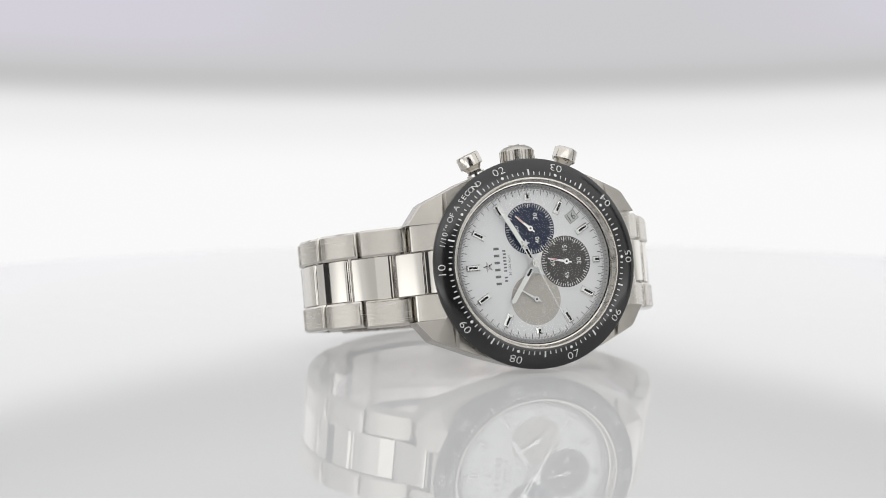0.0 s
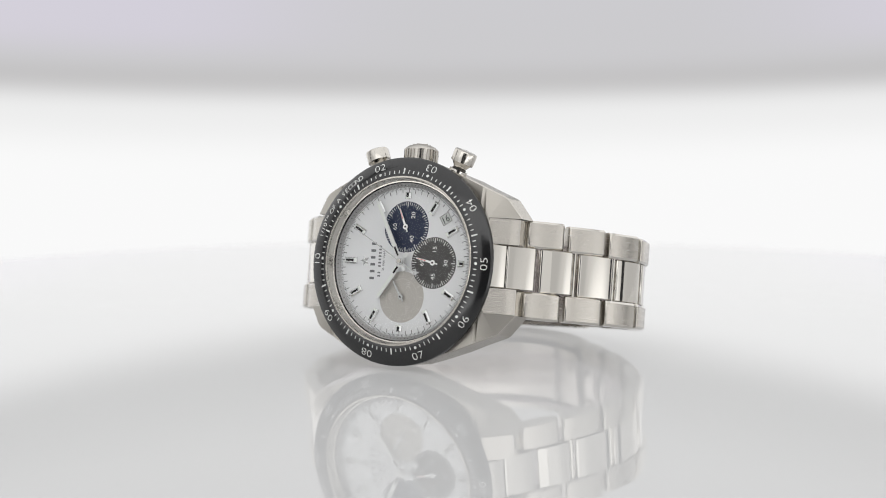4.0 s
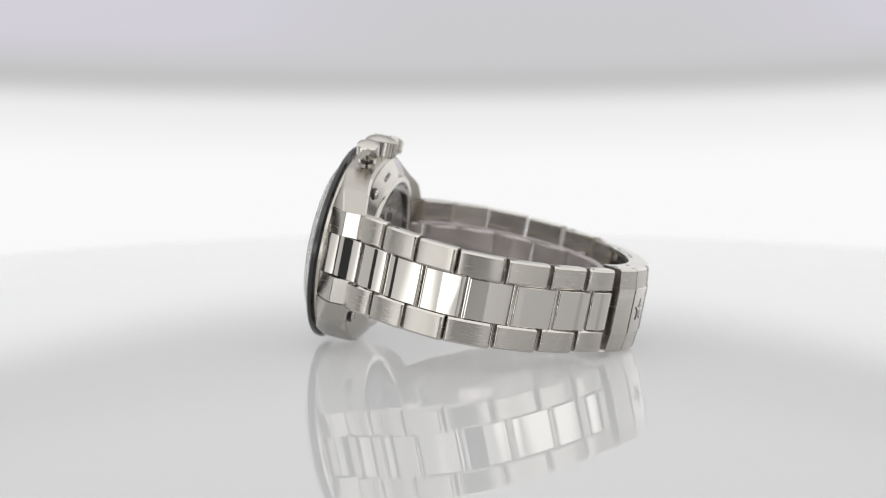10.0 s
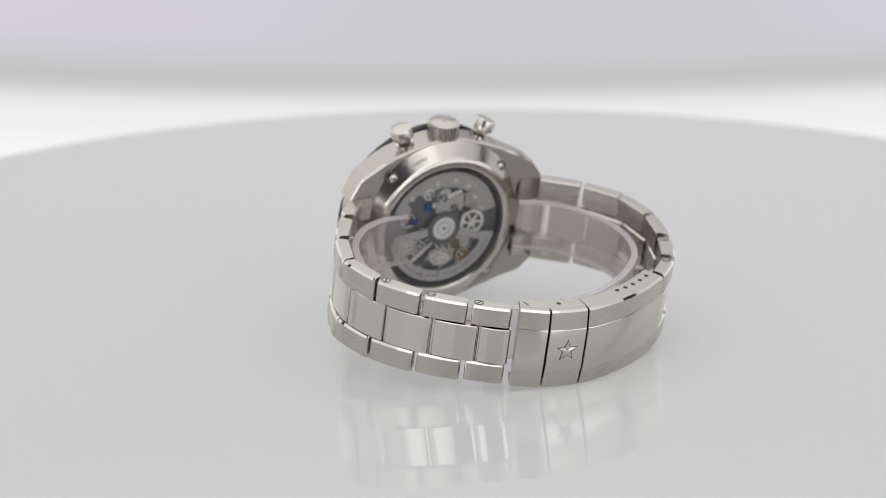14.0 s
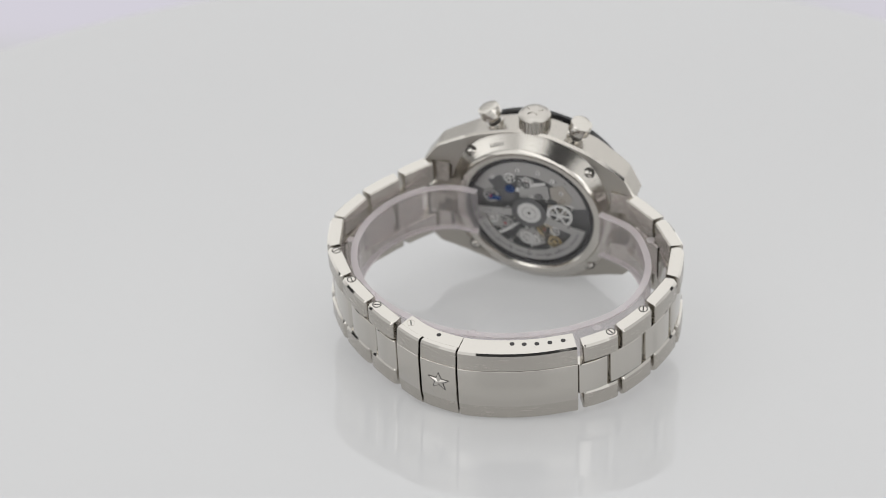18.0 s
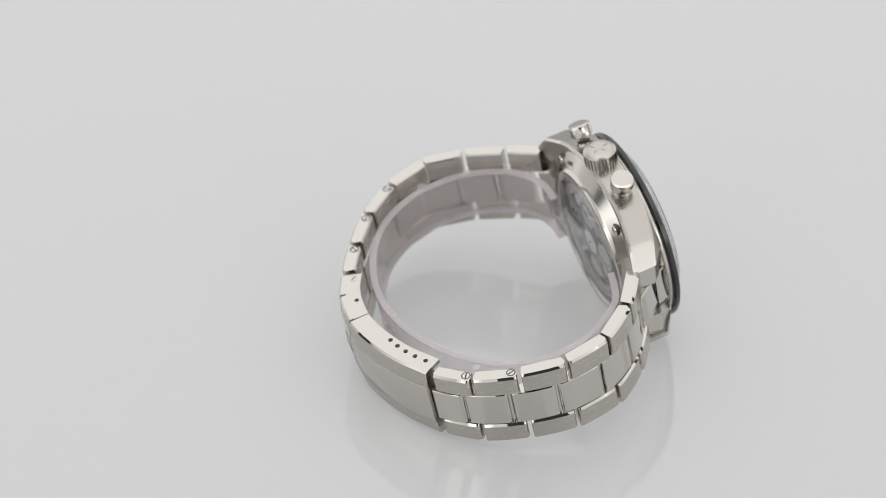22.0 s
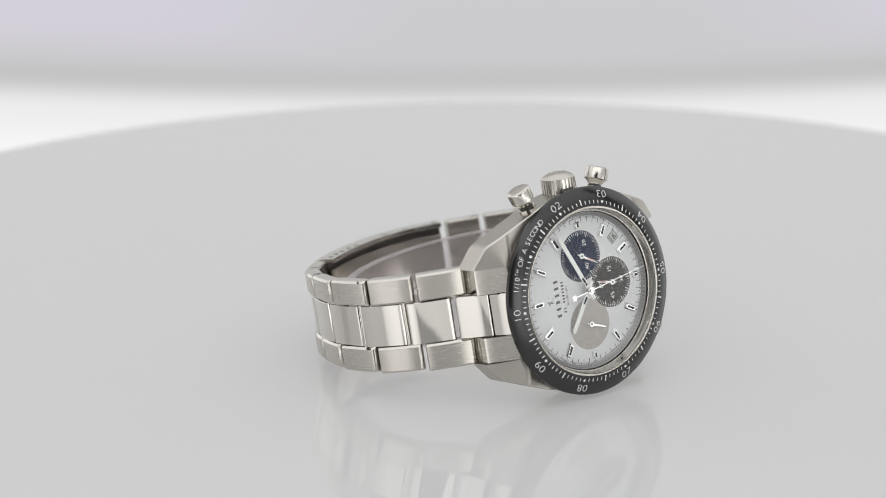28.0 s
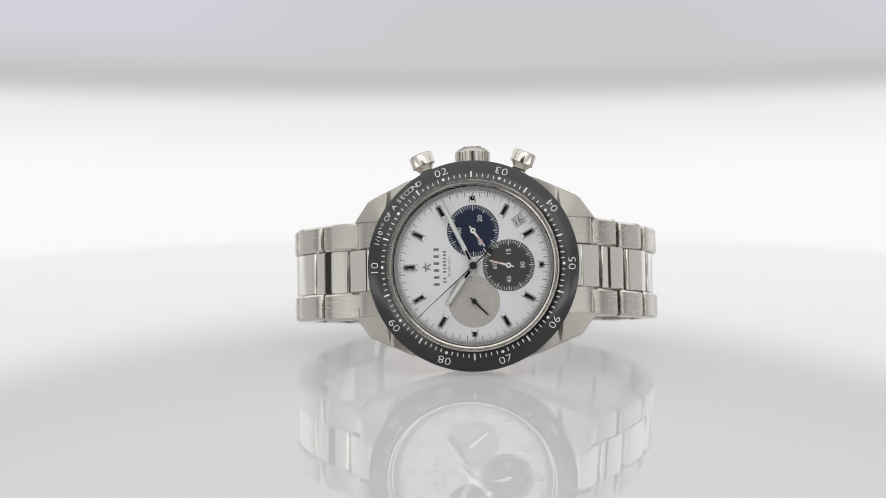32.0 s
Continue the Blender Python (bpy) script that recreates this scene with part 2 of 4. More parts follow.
def box(sx, sy, sz, bevel=0.0, at=(0, 0, 0), m=None, segments=1, bm=None):
    bm2 = bmesh.new()
    bmesh.ops.create_cube(bm2, size=1.0)
    bmesh.ops.scale(bm2, vec=(sx, sy, sz), verts=bm2.verts)
    if bevel:
        bmesh.ops.bevel(bm2, geom=bm2.edges[:], offset=bevel, segments=segments, affect="EDGES", profile=0.5)
    bmesh.ops.translate(bm2, vec=at, verts=bm2.verts)
    if m is not None:
        bmesh.ops.transform(bm2, matrix=m, verts=bm2.verts)
    if bm is None:
        return bm2
    return merge(bm, bm2)


def merge(bm, other):
    mesh = bpy.data.meshes.new("tmp")
    other.to_mesh(mesh)
    other.free()
    bm.from_mesh(mesh)
    bpy.data.meshes.remove(mesh)
    return bm


def prism(outline, z0, z1, bevel=0.0):
    """A flat plate from an outline of (x, y), from z0 to z1."""
    bm = bmesh.new()
    low = [bm.verts.new((x, y, z0)) for x, y in outline]
    top = [bm.verts.new((x, y, z1)) for x, y in outline]
    n = len(outline)
    caps = [bm.faces.new(low[::-1]), bm.faces.new(top)]
    for i in range(n):
        bm.faces.new((low[i], low[(i + 1) % n], top[(i + 1) % n], top[i]))
    if bevel:
        bmesh.ops.bevel(bm, geom=caps[1].edges[:], offset=bevel, segments=1, affect="EDGES", profile=0.5)
    return bm


def turned(bm, m):
    bmesh.ops.transform(bm, matrix=m, verts=bm.verts)
    return bm


def star_outline(r, inner=0.42, turn=0.0):
    return [((r if k % 2 == 0 else r * inner) * math.sin(radians(36 * k + turn)),
             (r if k % 2 == 0 else r * inner) * math.cos(radians(36 * k + turn))) for k in range(10)]


def star_relief(r, z0, z1, inner=0.42, turn=0.0):
    """A star with a ridge along each arm."""
    bm = bmesh.new()
    rim = [bm.verts.new((x, y, z0)) for x, y in star_outline(r, inner, turn)]
    peak = bm.verts.new((0, 0, z1))
    for i in range(10):
        bm.faces.new((rim[i], rim[(i + 1) % 10], peak))
    bm.faces.new(rim[::-1])
    return bm


def lettering(body, size, wide=1.0, deep=0.03, spacing=1.0, thin=0.0):
    """Raised letters centred on the origin, in the xy plane."""
    c = bpy.data.curves.new("letters", "FONT")
    c.body, c.size, c.extrude, c.space_character = body, size, deep, spacing
    c.align_x, c.align_y, c.resolution_u, c.offset = "CENTER", "CENTER", 3, -thin * size
    ob = bpy.data.objects.new("letters", c)
    scene.collection.objects.link(ob)
    bpy.context.view_layer.update()
    mesh = bpy.data.meshes.new_from_object(ob.evaluated_get(bpy.context.evaluated_depsgraph_get()))
    bm = bmesh.new()
    bm.from_mesh(mesh)
    bpy.data.objects.remove(ob)
    bpy.data.curves.remove(c)
    bpy.data.meshes.remove(mesh)
    bmesh.ops.scale(bm, vec=(wide, 1, 1), verts=bm.verts)
    lo = Vector((min(v.co[i] for v in bm.verts) for i in range(3)))
    hi = Vector((max(v.co[i] for v in bm.verts) for i in range(3)))
    bmesh.ops.translate(bm, vec=-(lo + hi) / 2, verts=bm.verts)
    return bm


def clock(angle, r, z=0.0, inward=False, extra=0.0):
    """Local axes at a clock angle (degrees from 12, to 3): y points outward, or inward."""
    a = radians(angle)
    return Matrix.Translation((r * math.sin(a), r * math.cos(a), z)) @ Matrix.Rotation(
        -a + (math.pi if inward else 0) + radians(extra), 4, "Z")


# ---- the enclosure: added glow on walls unseen but for the backdrop ----


def wall(name, sx, sy, sz, at, mat, kind="structure", label=""):
    ob = obj(name, box(sx, sy, sz, 0, at), mat)
    return tagged(ob, label, "wall" if "wall" in name else name.split("_")[0], "", kind)


wall("floor", 1200, 1910, 10, (0, 280, -355), floor_fill, label="unseen floor with an added glow")
wall("ceiling", 1200, 1910, 10, (0, 280, 755), top_fill, label="unseen ceiling with an added glow")
wall("wall_west", 10, 1910, 1100, (-605, 280, 200), side_fill, label="unseen side wall with an added glow")
wall("wall_east", 10, 1910, 1100, (605, 280, 200), side_fill, label="unseen side wall with an added glow")
wall("wall_south", 1200, 10, 1100, (0, -675, 200), front_fill, label="unseen front wall with an added glow")
wall("backdrop", 1200, 10, 1100, (0, 1230, 200), backdrop_bands, label="glowing white backdrop with a soft grey band")
# unseen dark sheet, sized to darken what hands and links mirror
tagged(obj("opening", box(380, 4, 480, 0, (0, -664, 130)), unseen_dark), "unseen dark sheet on the front, added for dark reflections", "opening", "", "structure")
# added dark strips on the side walls, placed for black bands in the links
for side in (-1, 1):
    tagged(obj("dark_strip", box(8, 78, 900, 0, (side * 594, 15, 130)), unseen_dark), "unseen dark strip, added for black bands in the steel", "pole", "", "structure")

# ---- the turntable ----
DISC_R, DISC_TOP, BALL = 198.5, -1.6, 60.0


def build_turntable():
    top = tagged(new("turntable"), "round glossy white acrylic turntable disc, spotless", "turntable")
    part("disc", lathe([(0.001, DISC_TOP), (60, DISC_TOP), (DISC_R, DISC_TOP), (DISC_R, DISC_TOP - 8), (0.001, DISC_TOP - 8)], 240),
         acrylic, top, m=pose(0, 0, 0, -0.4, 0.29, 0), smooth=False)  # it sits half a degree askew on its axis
    # a ball under the disc lets it turn and tip
    ball = [(BALL * math.cos(radians(a)), LIFT + BALL * math.sin(radians(a))) for a in range(-90, -20, 6)]
    part("ball_joint", lathe([(max(r, 0.001), z) for r, z in ball], 48), base_grey, top, "grey ball joint under the disc")
    return top


def build_base():
    base = lathe([(0.001, LIFT - BALL - 1), (26, LIFT - BALL + 5), (34, LIFT - BALL + 5), (34, -300), (120, -320), (125, -350), (0.001, -350)], 64)
    return tagged(obj("pedestal", base, base_grey, smooth=True), "grey round pedestal column under the white disc", "pedestal")


turntable = build_turntable()
build_base()

# ---- the wristwatch ----
from mathutils.geometry import tessellate_polygon

watch = tagged(new("wristwatch"), "steel chronograph wristwatch with black bezel lying on its side", "wristwatch")

# case outline in one quarter: x to the flank, y to the lug
QUARTER = [(20.3, 0.0), (19.8, 4.5), (18.5, 8.8), (17.0, 13.2), (15.35, 16.9), (13.85, 20.4), (13.4, 21.1), (9.5, 23.9)]
NOTCH = [(9.4, 18.6), (8.0, 17.9), (0.0, 18.0)]


def lug_fall(x, y):
    """How far the lug has come down: a curve along its outer edge, a straight slope along its inner one."""
    outer = 1.12 * (max(0.0, abs(y) - SHOULDER) / (TIP - SHOULDER)) ** 1.7
    inner = max(0.0, abs(y) - 18.2) / (TIP - 18.2)
    f = min(1.0, max(0.0, (abs(x) - 9.5) / 6.0))
    return inner + (outer - inner) * f


def bevel_at(y):
    """The fine polished bevel along the upper edge of the flank."""
    return 0.1 + 0.15 * max(0.0, (y - 6.0) / 15.5)


def case_outline(inset=0.0, bevel=False):
    q = []
    for x, y in QUARTER:
        d = inset + (bevel_at(y) if bevel else 0.0)
        q.append((max(x - d, 9.5) if y > 20 else x - d, y - (inset * 0.8 + (0.12 if bevel else 0.0) if y > 21.5 else 0)))
    quarter = q + NOTCH
    loop = quarter[:]
    loop += [(-x, y) for x, y in quarter[-2::-1]]
    loop += [(-x, -y) for x, y in quarter[1:]]
    loop += [(x, -y) for x, y in quarter[-2:0:-1]]
    return loop


CASE_LEVELS = [(0.45, -7.6, -10.2), (0.0, -7.0, -9.8), (0.0, -1.45, -5.5), (0.0, -1.2, -5.15)]
SHOULDER, TIP = 11.0, 23.9


def build_case():
    bm = bmesh.new()
    rings = []
    for level, (inset, top, tip) in enumerate(CASE_LEVELS):
        rings.append([bm.verts.new((x, y, level)) for x, y in case_outline(inset, level == 3)])
    n = len(rings[0])
    for a, b in zip(rings, rings[1:]):
        for i in range(n):
            bm.faces.new((a[i], a[(i + 1) % n], b[(i + 1) % n], b[i]))
    flat = [Vector((x, y, 0)) for x, y in case_outline(0.3)]
    for tri in tessellate_polygon([flat]):
        for ring in (rings[0], rings[-1]):
            bm.faces.new([ring[i] for i in tri])
    # the lugs slope down from a shoulder on
    for y in [SHOULDER + 1.3 * k for k in range(9)]:
        for side in (1, -1):
            bmesh.ops.bisect_plane(bm, geom=bm.verts[:] + bm.edges[:] + bm.faces[:], plane_co=(0, side * y, 0), plane_no=(0, 1, 0))
    for v in bm.verts:
        level = int(round(v.co.z))
        inset, top, tip = CASE_LEVELS[level]
        fall = lug_fall(v.co.x, v.co.y) if level > 1 else lug_fall(20, v.co.y) / 1.12
        v.co.z = top + (tip - top) * fall
    bm.normal_update()
    for f in bm.faces:
        f.material_index = 0 if f.normal.z > 0.6 else 2 if f.normal.z > 0.2 else 1 if f.normal.z > -0.6 else 3
    return part("case", bm, (case_top, flank_steel, bevel_steel, satin), watch, "brushed steel case with polished bevels", crease=14)


build_case()

# bezel
BEZEL = [(16.6, -0.8), (20.4, -0.8), (20.8, -0.4), (20.8, 0.3), (20.5, 0.64), (17.0, 1.72), (16.6, 1.7)]
bezel = part("bezel", lathe(BEZEL, 120, True), ceramic, watch, "glossy black ceramic bezel")
part("bezel_base", lathe([(16.2, -6.0), (19.0, -6.0), (19.6, -1.7), (20.05, -1.5), (20.05, -0.85), (16.2, -0.85)], 96, True), brushed_y, watch)
SLOPE = math.degrees(math.atan2(1.08, 3.5))


def bezel_z(r):
    return 0.64 + (20.5 - r) * (1.08 / 3.5)


def on_bezel(angle, r, inward=False):
    return clock(angle, r, bezel_z(r), inward) @ Matrix.Rotation(radians(SLOPE if inward else -SLOPE), 4, "X")


for n in range(2, 11):
    part("numeral", turned(lettering("%02d" % n, 2.15, 1.28, 0.02, 1.0, 0.016), on_bezel(36 * n, 19.4, 3 <= n <= 7)), white_print, bezel, smooth=False)
legend = "1/10TH OF A SECOND"
widths = {"I": 0.5, "1": 0.75, "/": 0.6, " ": 0.55, "T": 0.65, "H": 0.8}
steps = [widths.get(ch, 1.0) for ch in legend]
total, run = sum(steps), 0.0
for k, (ch, step) in enumerate(zip(legend, steps)):
    mid = run + step / 2
    run += step
    if ch != " ":
        part("letter", turned(lettering(ch, 0.85 if k in (4, 5) else 1.5, 1.08, 0.02, 1.0, 0.01), on_bezel(36 + (mid - total / 2) * 3.06, 19.65 if k in (4, 5) else 19.4)), white_print, bezel, smooth=False)
bm = bmesh.new()
for k in range(100):
    a = k * 3.6
    if k % 10 == 0:
        merge(bm, turned(prism([(0.3 * math.cos(t), 0.3 * math.sin(t)) for t in [radians(30 * i) for i in range(12)]], -0.01, 0.03), on_bezel(a, 17.85)))
    elif k % 5 == 0:
        box(0.3, 1.25, 0.04, 0, (0, 0, 0.01), on_bezel(a, 17.95), 1, bm)
    else:
        box(0.16, 0.7, 0.04, 0, (0, 0, 0.01), on_bezel(a, 17.75), 1, bm)
scale_marks = part("bezel_scale", bm, white_print, bezel, "white tenth-second scale", smooth=False)
scale_marks["kind"] = "stuff"

# crystal, flange, dial
crystal = part("crystal", lathe([(16.55, 1.2), (16.5, 2.3), (16.2, 2.75), (15.2, 3.0), (11, 3.35), (6, 3.55), (0.001, 3.6)], 96), glass, watch, "domed sapphire crystal")
crystal.visible_shadow = False
part("flange", lathe([(15.72, -0.2), (15.0, -0.93), (14.92, -1.0)], 96), flange_grey, watch, "grey graduated flange")
part("inner_gasket", lathe([(15.95, 0.12), (15.85, -0.2), (15.7, -0.2)], 96), onyx, watch, "thin dark joint ring")
part("inner_ring", lathe([(16.55, 1.4), (16.5, 1.1), (16.3, 0.55), (16.15, 0.15), (15.92, 0.1)], 96), satin, watch, "stepped steel ring inside the bezel")
part("crystal_ring", lathe([(16.55, 1.3), (16.55, 1.78), (16.85, 1.82), (16.95, 1.7)], 96), brushed_y, watch, "thin polished ring round the crystal")
DIAL_Z = -1.0
dial = part("dial", lathe([(0.001, DIAL_Z), (15.6, DIAL_Z), (15.6, DIAL_Z - 0.4), (0.001, DIAL_Z - 0.4)], 96), dial_white, watch, "silvery white dial")


def ticks(rows, bm=None, z=DIAL_Z + 0.012):
    """rows of (count, radius, length, width, skip)"""
    bm = bm or bmesh.new()
    for count, r, length, width, skip in rows:
        for k in range(count):
            if skip and k % skip == 0:
                continue
            box(width, length, 0.02, 0, (0, 0, 0), clock(360 * k / count, r, z), 1, bm)
    return bm


track = part("minute_track", ticks([(60, 14.3, 1.1, 0.12, 0), (300, 14.68, 0.42, 0.085, 5)]), black_ink, dial, "fine black minute track", smooth=False)
track["kind"] = "stuff"
bm = bmesh.new()
for k in range(120):
    box(0.12, 0.3, 0.03, 0, (0, 0, 0), clock(3 * k, 15.36, -0.54) @ Matrix.Rotation(radians(45), 4, "X"), 1, bm)
dots = part("flange_scale", bm, black_ink, watch, smooth=False)
dots["kind"] = "stuff"


def disc_bm(r, z0, z1, n=72):
    return lathe([(0.001, z1), (r, z1), (r, z0), (0.001, z0)], n)


def subdial(x, y, mat, z, numerals, ink, label, minor):
    root = part("subdial", turned(disc_bm(5.12, DIAL_Z - 0.1, z), Matrix.Translation((x, y, 0))), mat, watch, label)
    ring = bmesh.new()
    for k in range(60):
        if k % 5 == 0:
            box(0.16, 0.95, 0.02, 0, (0, 0, 0), Matrix.Translation((x, y, z + 0.012)) @ clock(6 * k, 4.5), 1, ring)
        elif minor:
            box(0.1, 0.62, 0.02, 0, (0, 0, 0), Matrix.Translation((x, y, z + 0.012)) @ clock(6 * k, 4.68), 1, ring)
    part("tick_ring", ring, ink, root, smooth=False)["kind"] = "stuff"
    for body, angle in numerals:
        a = radians(angle)
        part("numeral", turned(lettering(body, 1.3, 1.1, 0.01), Matrix.Translation((x + 2.75 * math.sin(a), y + 2.75 * math.cos(a), z + 0.012))), ink, root, smooth=False)
    part("inner_ring", turned(lathe([(3.55, z + 0.004), (3.55, z + 0.014), (3.63, z + 0.014), (3.63, z + 0.004)], 60, True), Matrix.Translation((x, y, 0))), mat if minor else pale_print, root)
    return root


subdial(7.0, 0, sub_blue, DIAL_Z + 0.03, [("20", 120), ("40", 240), ("60", 0)], white_print, "deep blue sixty-second subdial", True)
subdial(-7.0, 0, sub_light, DIAL_Z + 0.03, [("20", 120), ("40", 240), ("60", 0)], pale_print, "light grey running-seconds subdial", False)
subdial(0, -6.9, sub_dark, DIAL_Z + 0.07, [("15", 90), ("30", 180), ("45", 270), ("60", 0)], white_print, "anthracite sixty-minute subdial", True)

# applied markers
for h in range(12):
    short = h in (3, 6, 9)
    length, width = (1.35, 1.2) if short else (2.85, 1.15)
    r = 13.25 if short else 12.45
    m = clock(30 * h, r, DIAL_Z)
    out = [(-width / 2, length / 2), (-width / 2 * 1.12, -length / 2), (width / 2 * 1.12, -length / 2), (width / 2, length / 2)]
    mark = part("hour_marker", turned(prism(out, 0, 0.55, 0.22), m), marker_edge, dial, "faceted rhodium hour marker", smooth=False)
    part("inlay", turned(prism([(x * 0.4, y * 0.64 + 0.1) for x, y in out], 0.5, 0.575), m), onyx, mark, smooth=False)
    part("lume_tip", turned(prism([(-0.42, -0.1), (0.42, -0.1), (0.42, 0.3), (-0.42, 0.3)], 0.5, 0.572), m @ Matrix.Translation((0, -length / 2 + 0.12, 0))), lume, mark, smooth=False)

# date window
frame_bm = bmesh.new()
dm = Matrix.Translation((8.8, -9.0, DIAL_Z)) @ Matrix.Rotation(radians(-58), 4, "Z")
for sx, sy, ax, ay in ((2.3, 0.18, 0, 0.95), (2.3, 0.18, 0, -0.95), (0.18, 1.75, 1.06, 0), (0.18, 1.75, -1.06, 0)):
    box(sx, sy, 0.1, 0, (ax, ay, 0.05), dm, 1, frame_bm)
date = part("date_window", frame_bm, flange_grey, dial, "bevelled date window", smooth=False)
part("date_disc", box(1.95, 1.72, 0.03, 0, (0, 0, 0.012), dm), date_grey, date, smooth=False)
part("date_numeral", turned(lettering("16", 2.1, 0.9, 0.01), dm @ Matrix.Translation((0, 0, 0.04))), black_ink, date, smooth=False)

# logo shapes: a five-pointed star and bars in place of the maker's words
part("star", turned(star_relief(1.15, 0.0, 0.35), Matrix.Translation((0, 9.25, DIAL_Z))), rhodium, dial, "applied star", smooth=False)
bars = bmesh.new()


def letter_bars(count, y, wide, tall, pitch, gap=-1):
    """A row of plain bars, one for each letter."""
    for k in range(count):
        if k != gap:
            box(wide, tall, 0.02, 0, ((k - (count - 1) / 2) * pitch, y, DIAL_Z + 0.012), None, 1, bars)


letter_bars(6, 7.35, 0.5, 1.1, 1.38)
letter_bars(10, 5.75, 0.32, 0.62, 0.66, 2)
part("printed_legend", bars, legend_ink, dial, smooth=False)
part("inscription", turned(lettering("36 000 VpH", 0.72, 1.15, 0.01), Matrix.Translation((0, 4.75, DIAL_Z + 0.012))), grey_ink, dial, smooth=False)
part("inscription", turned(lettering("SWISS", 0.42, 1.3, 0.008), clock(187.5, 15.05, DIAL_Z + 0.012, True)), grey_ink, dial, smooth=False)
part("inscription", turned(lettering("MADE", 0.42, 1.3, 0.008), clock(172.5, 15.05, DIAL_Z + 0.012, True)), grey_ink, dial, smooth=False)


# pointers: each has its pivot as origin and points to y
def hand(name, x, y, z, bm, mat, label):
    return part(name, bm, mat, watch, label, mm_pose(x, y, z))


def baton(length, width, tail, tail_width, thick=0.16):
    bm = prism([(-width * 0.4, 1.4), (-width / 2, length * 0.3), (-width / 2, length - 0.5), (0, length), (width / 2, length - 0.5), (width / 2, length * 0.3), (width * 0.4, 1.4)], 0, thick, 0.05)
    box(tail_width, tail + 1.6, thick * 0.9, 0.04, (0, 0.75 - tail / 2, thick / 2), None, 1, bm)
    return merge(bm, disc_bm(0.95, 0, thick + 0.05, 32))


hour_hand = hand("hour_hand", 0, 0, 0.0, baton(9.3, 0.95, 2.1, 0.85), hand_steel, "rhodium baton hour hand with lume")
part("lume_inlay", prism([(-0.2, 3.0), (-0.2, 8.6), (0.2, 8.6), (0.2, 3.0)], 0.1, 0.175), lume, hour_hand, smooth=False)
part("slot", prism([(-0.24, 1.3), (-0.24, 2.9), (0.24, 2.9), (0.24, 1.3)], 0.1, 0.172), onyx, hour_hand, smooth=False)
minute_hand = hand("minute_hand", 0, 0, 0.35, baton(13.6, 0.9, 2.1, 0.85), hand_steel, "rhodium baton minute hand with lume")
part("lume_inlay", prism([(-0.18, 3.4), (-0.18, 12.7), (0.18, 12.7), (0.18, 3.4)], 0.1, 0.175), lume, minute_hand, smooth=False)
part("slot", prism([(-0.22, 1.3), (-0.22, 3.3), (0.22, 3.3), (0.22, 1.3)], 0.1, 0.172), onyx, minute_hand, smooth=False)
bm = prism([(-0.12, 0), (-0.045, 14.9), (0.045, 14.9), (0.12, 0)], 0, 0.1)
box(0.26, 4.2, 0.1, 0, (0, -2.0, 0.05), None, 1, bm)
merge(bm, disc_bm(0.75, 0, 0.25, 32))
merge(bm, turned(prism(star_outline(1.0), 0, 0.12), Matrix.Translation((0, -4.4, 0))))
chrono_hand = hand("chronograph_hand", 0, 0, 0.7, bm, rhodium, "slim central chronograph hand with a star tail")
part("hub_cap", disc_bm(0.42, 0.2, 0.45, 24), polished, chrono_hand)


def small_hand(x, y, z, tip_mat, name, mat=marker_steel):
    bm = prism([(-0.24, 0), (-0.13, 3.9), (0.13, 3.9), (0.24, 0)], 0, 0.1)
    box(0.26, 1.2, 0.1, 0, (0, -0.5, 0.05), None, 1, bm)
    merge(bm, disc_bm(0.55, 0, 0.18, 24))
    h = hand(name, x, y, z, bm, mat, "slim subdial hand")
    if tip_mat:
        part("tip", prism([(-0.07, 1.7), (-0.05, 3.6), (0.05, 3.6), (0.07, 1.7)], -0.01, 0.112), tip_mat, h, smooth=False)
    part("pin", disc_bm(0.2, 0.17, 0.24, 12), onyx, h)
    return h


seconds_counter_hand = small_hand(7.0, 0, -0.6, red_paint, "seconds_counter_hand")
minute_counter_hand = small_hand(0, -6.9, -0.55, red_paint, "minute_counter_hand")
running_seconds_hand = small_hand(-7.0, 0, -0.6, None, "running_seconds_hand", rhodium)

# case back with its window and the movement behind it
part("case_back", lathe([(19.75, -7.2), (19.7, -7.65), (19.4, -7.9), (16.9, -9.55), (16.6, -9.8), (16.3, -10.35), (16.05, -10.45), (15.0, -10.4), (14.6, -10.1), (14.5, -7.4)], 96), satin, watch, "polished steel case back ring")
part("case_back_gasket", lathe([(14.55, -9.95), (13.7, -9.95), (13.5, -9.3)], 72), onyx, watch)
window = part("case_back_window", lathe([(0.001, -10.15), (14.55, -10.15)], 72), back_glass, watch, "sapphire display back")
window.visible_shadow = False
movement = part("movement", disc_bm(13.9, -7.2, -7.9), plate_dark, watch, "openworked dark movement", mm_pose(0, 0, -0.8))


def gear(x, y, r, z, mat, teeth=40, spokes=5, label=""):
    bm = lathe([(r * 0.78, z), (r, z), (r, z - 0.25), (r * 0.78, z - 0.25)], 48, True)
    for k in range(spokes):
        box(r * 0.16, r * 0.9, 0.2, 0, (0, r * 0.45, z - 0.12), Matrix.Rotation(2 * math.pi * k / spokes, 4, "Z"), 1, bm)
    merge(bm, disc_bm(r * 0.22, z - 0.3, z + 0.02, 20))
    for k in range(teeth):
        box(r * 0.07, r * 0.07, 0.2, 0, (0, r * 1.02, z - 0.12), Matrix.Rotation(2 * math.pi * k / teeth, 4, "Z"), 1, bm)
    return part("gear", turned(bm, Matrix.Translation((x, y, 0))), mat, movement, label, smooth=False)


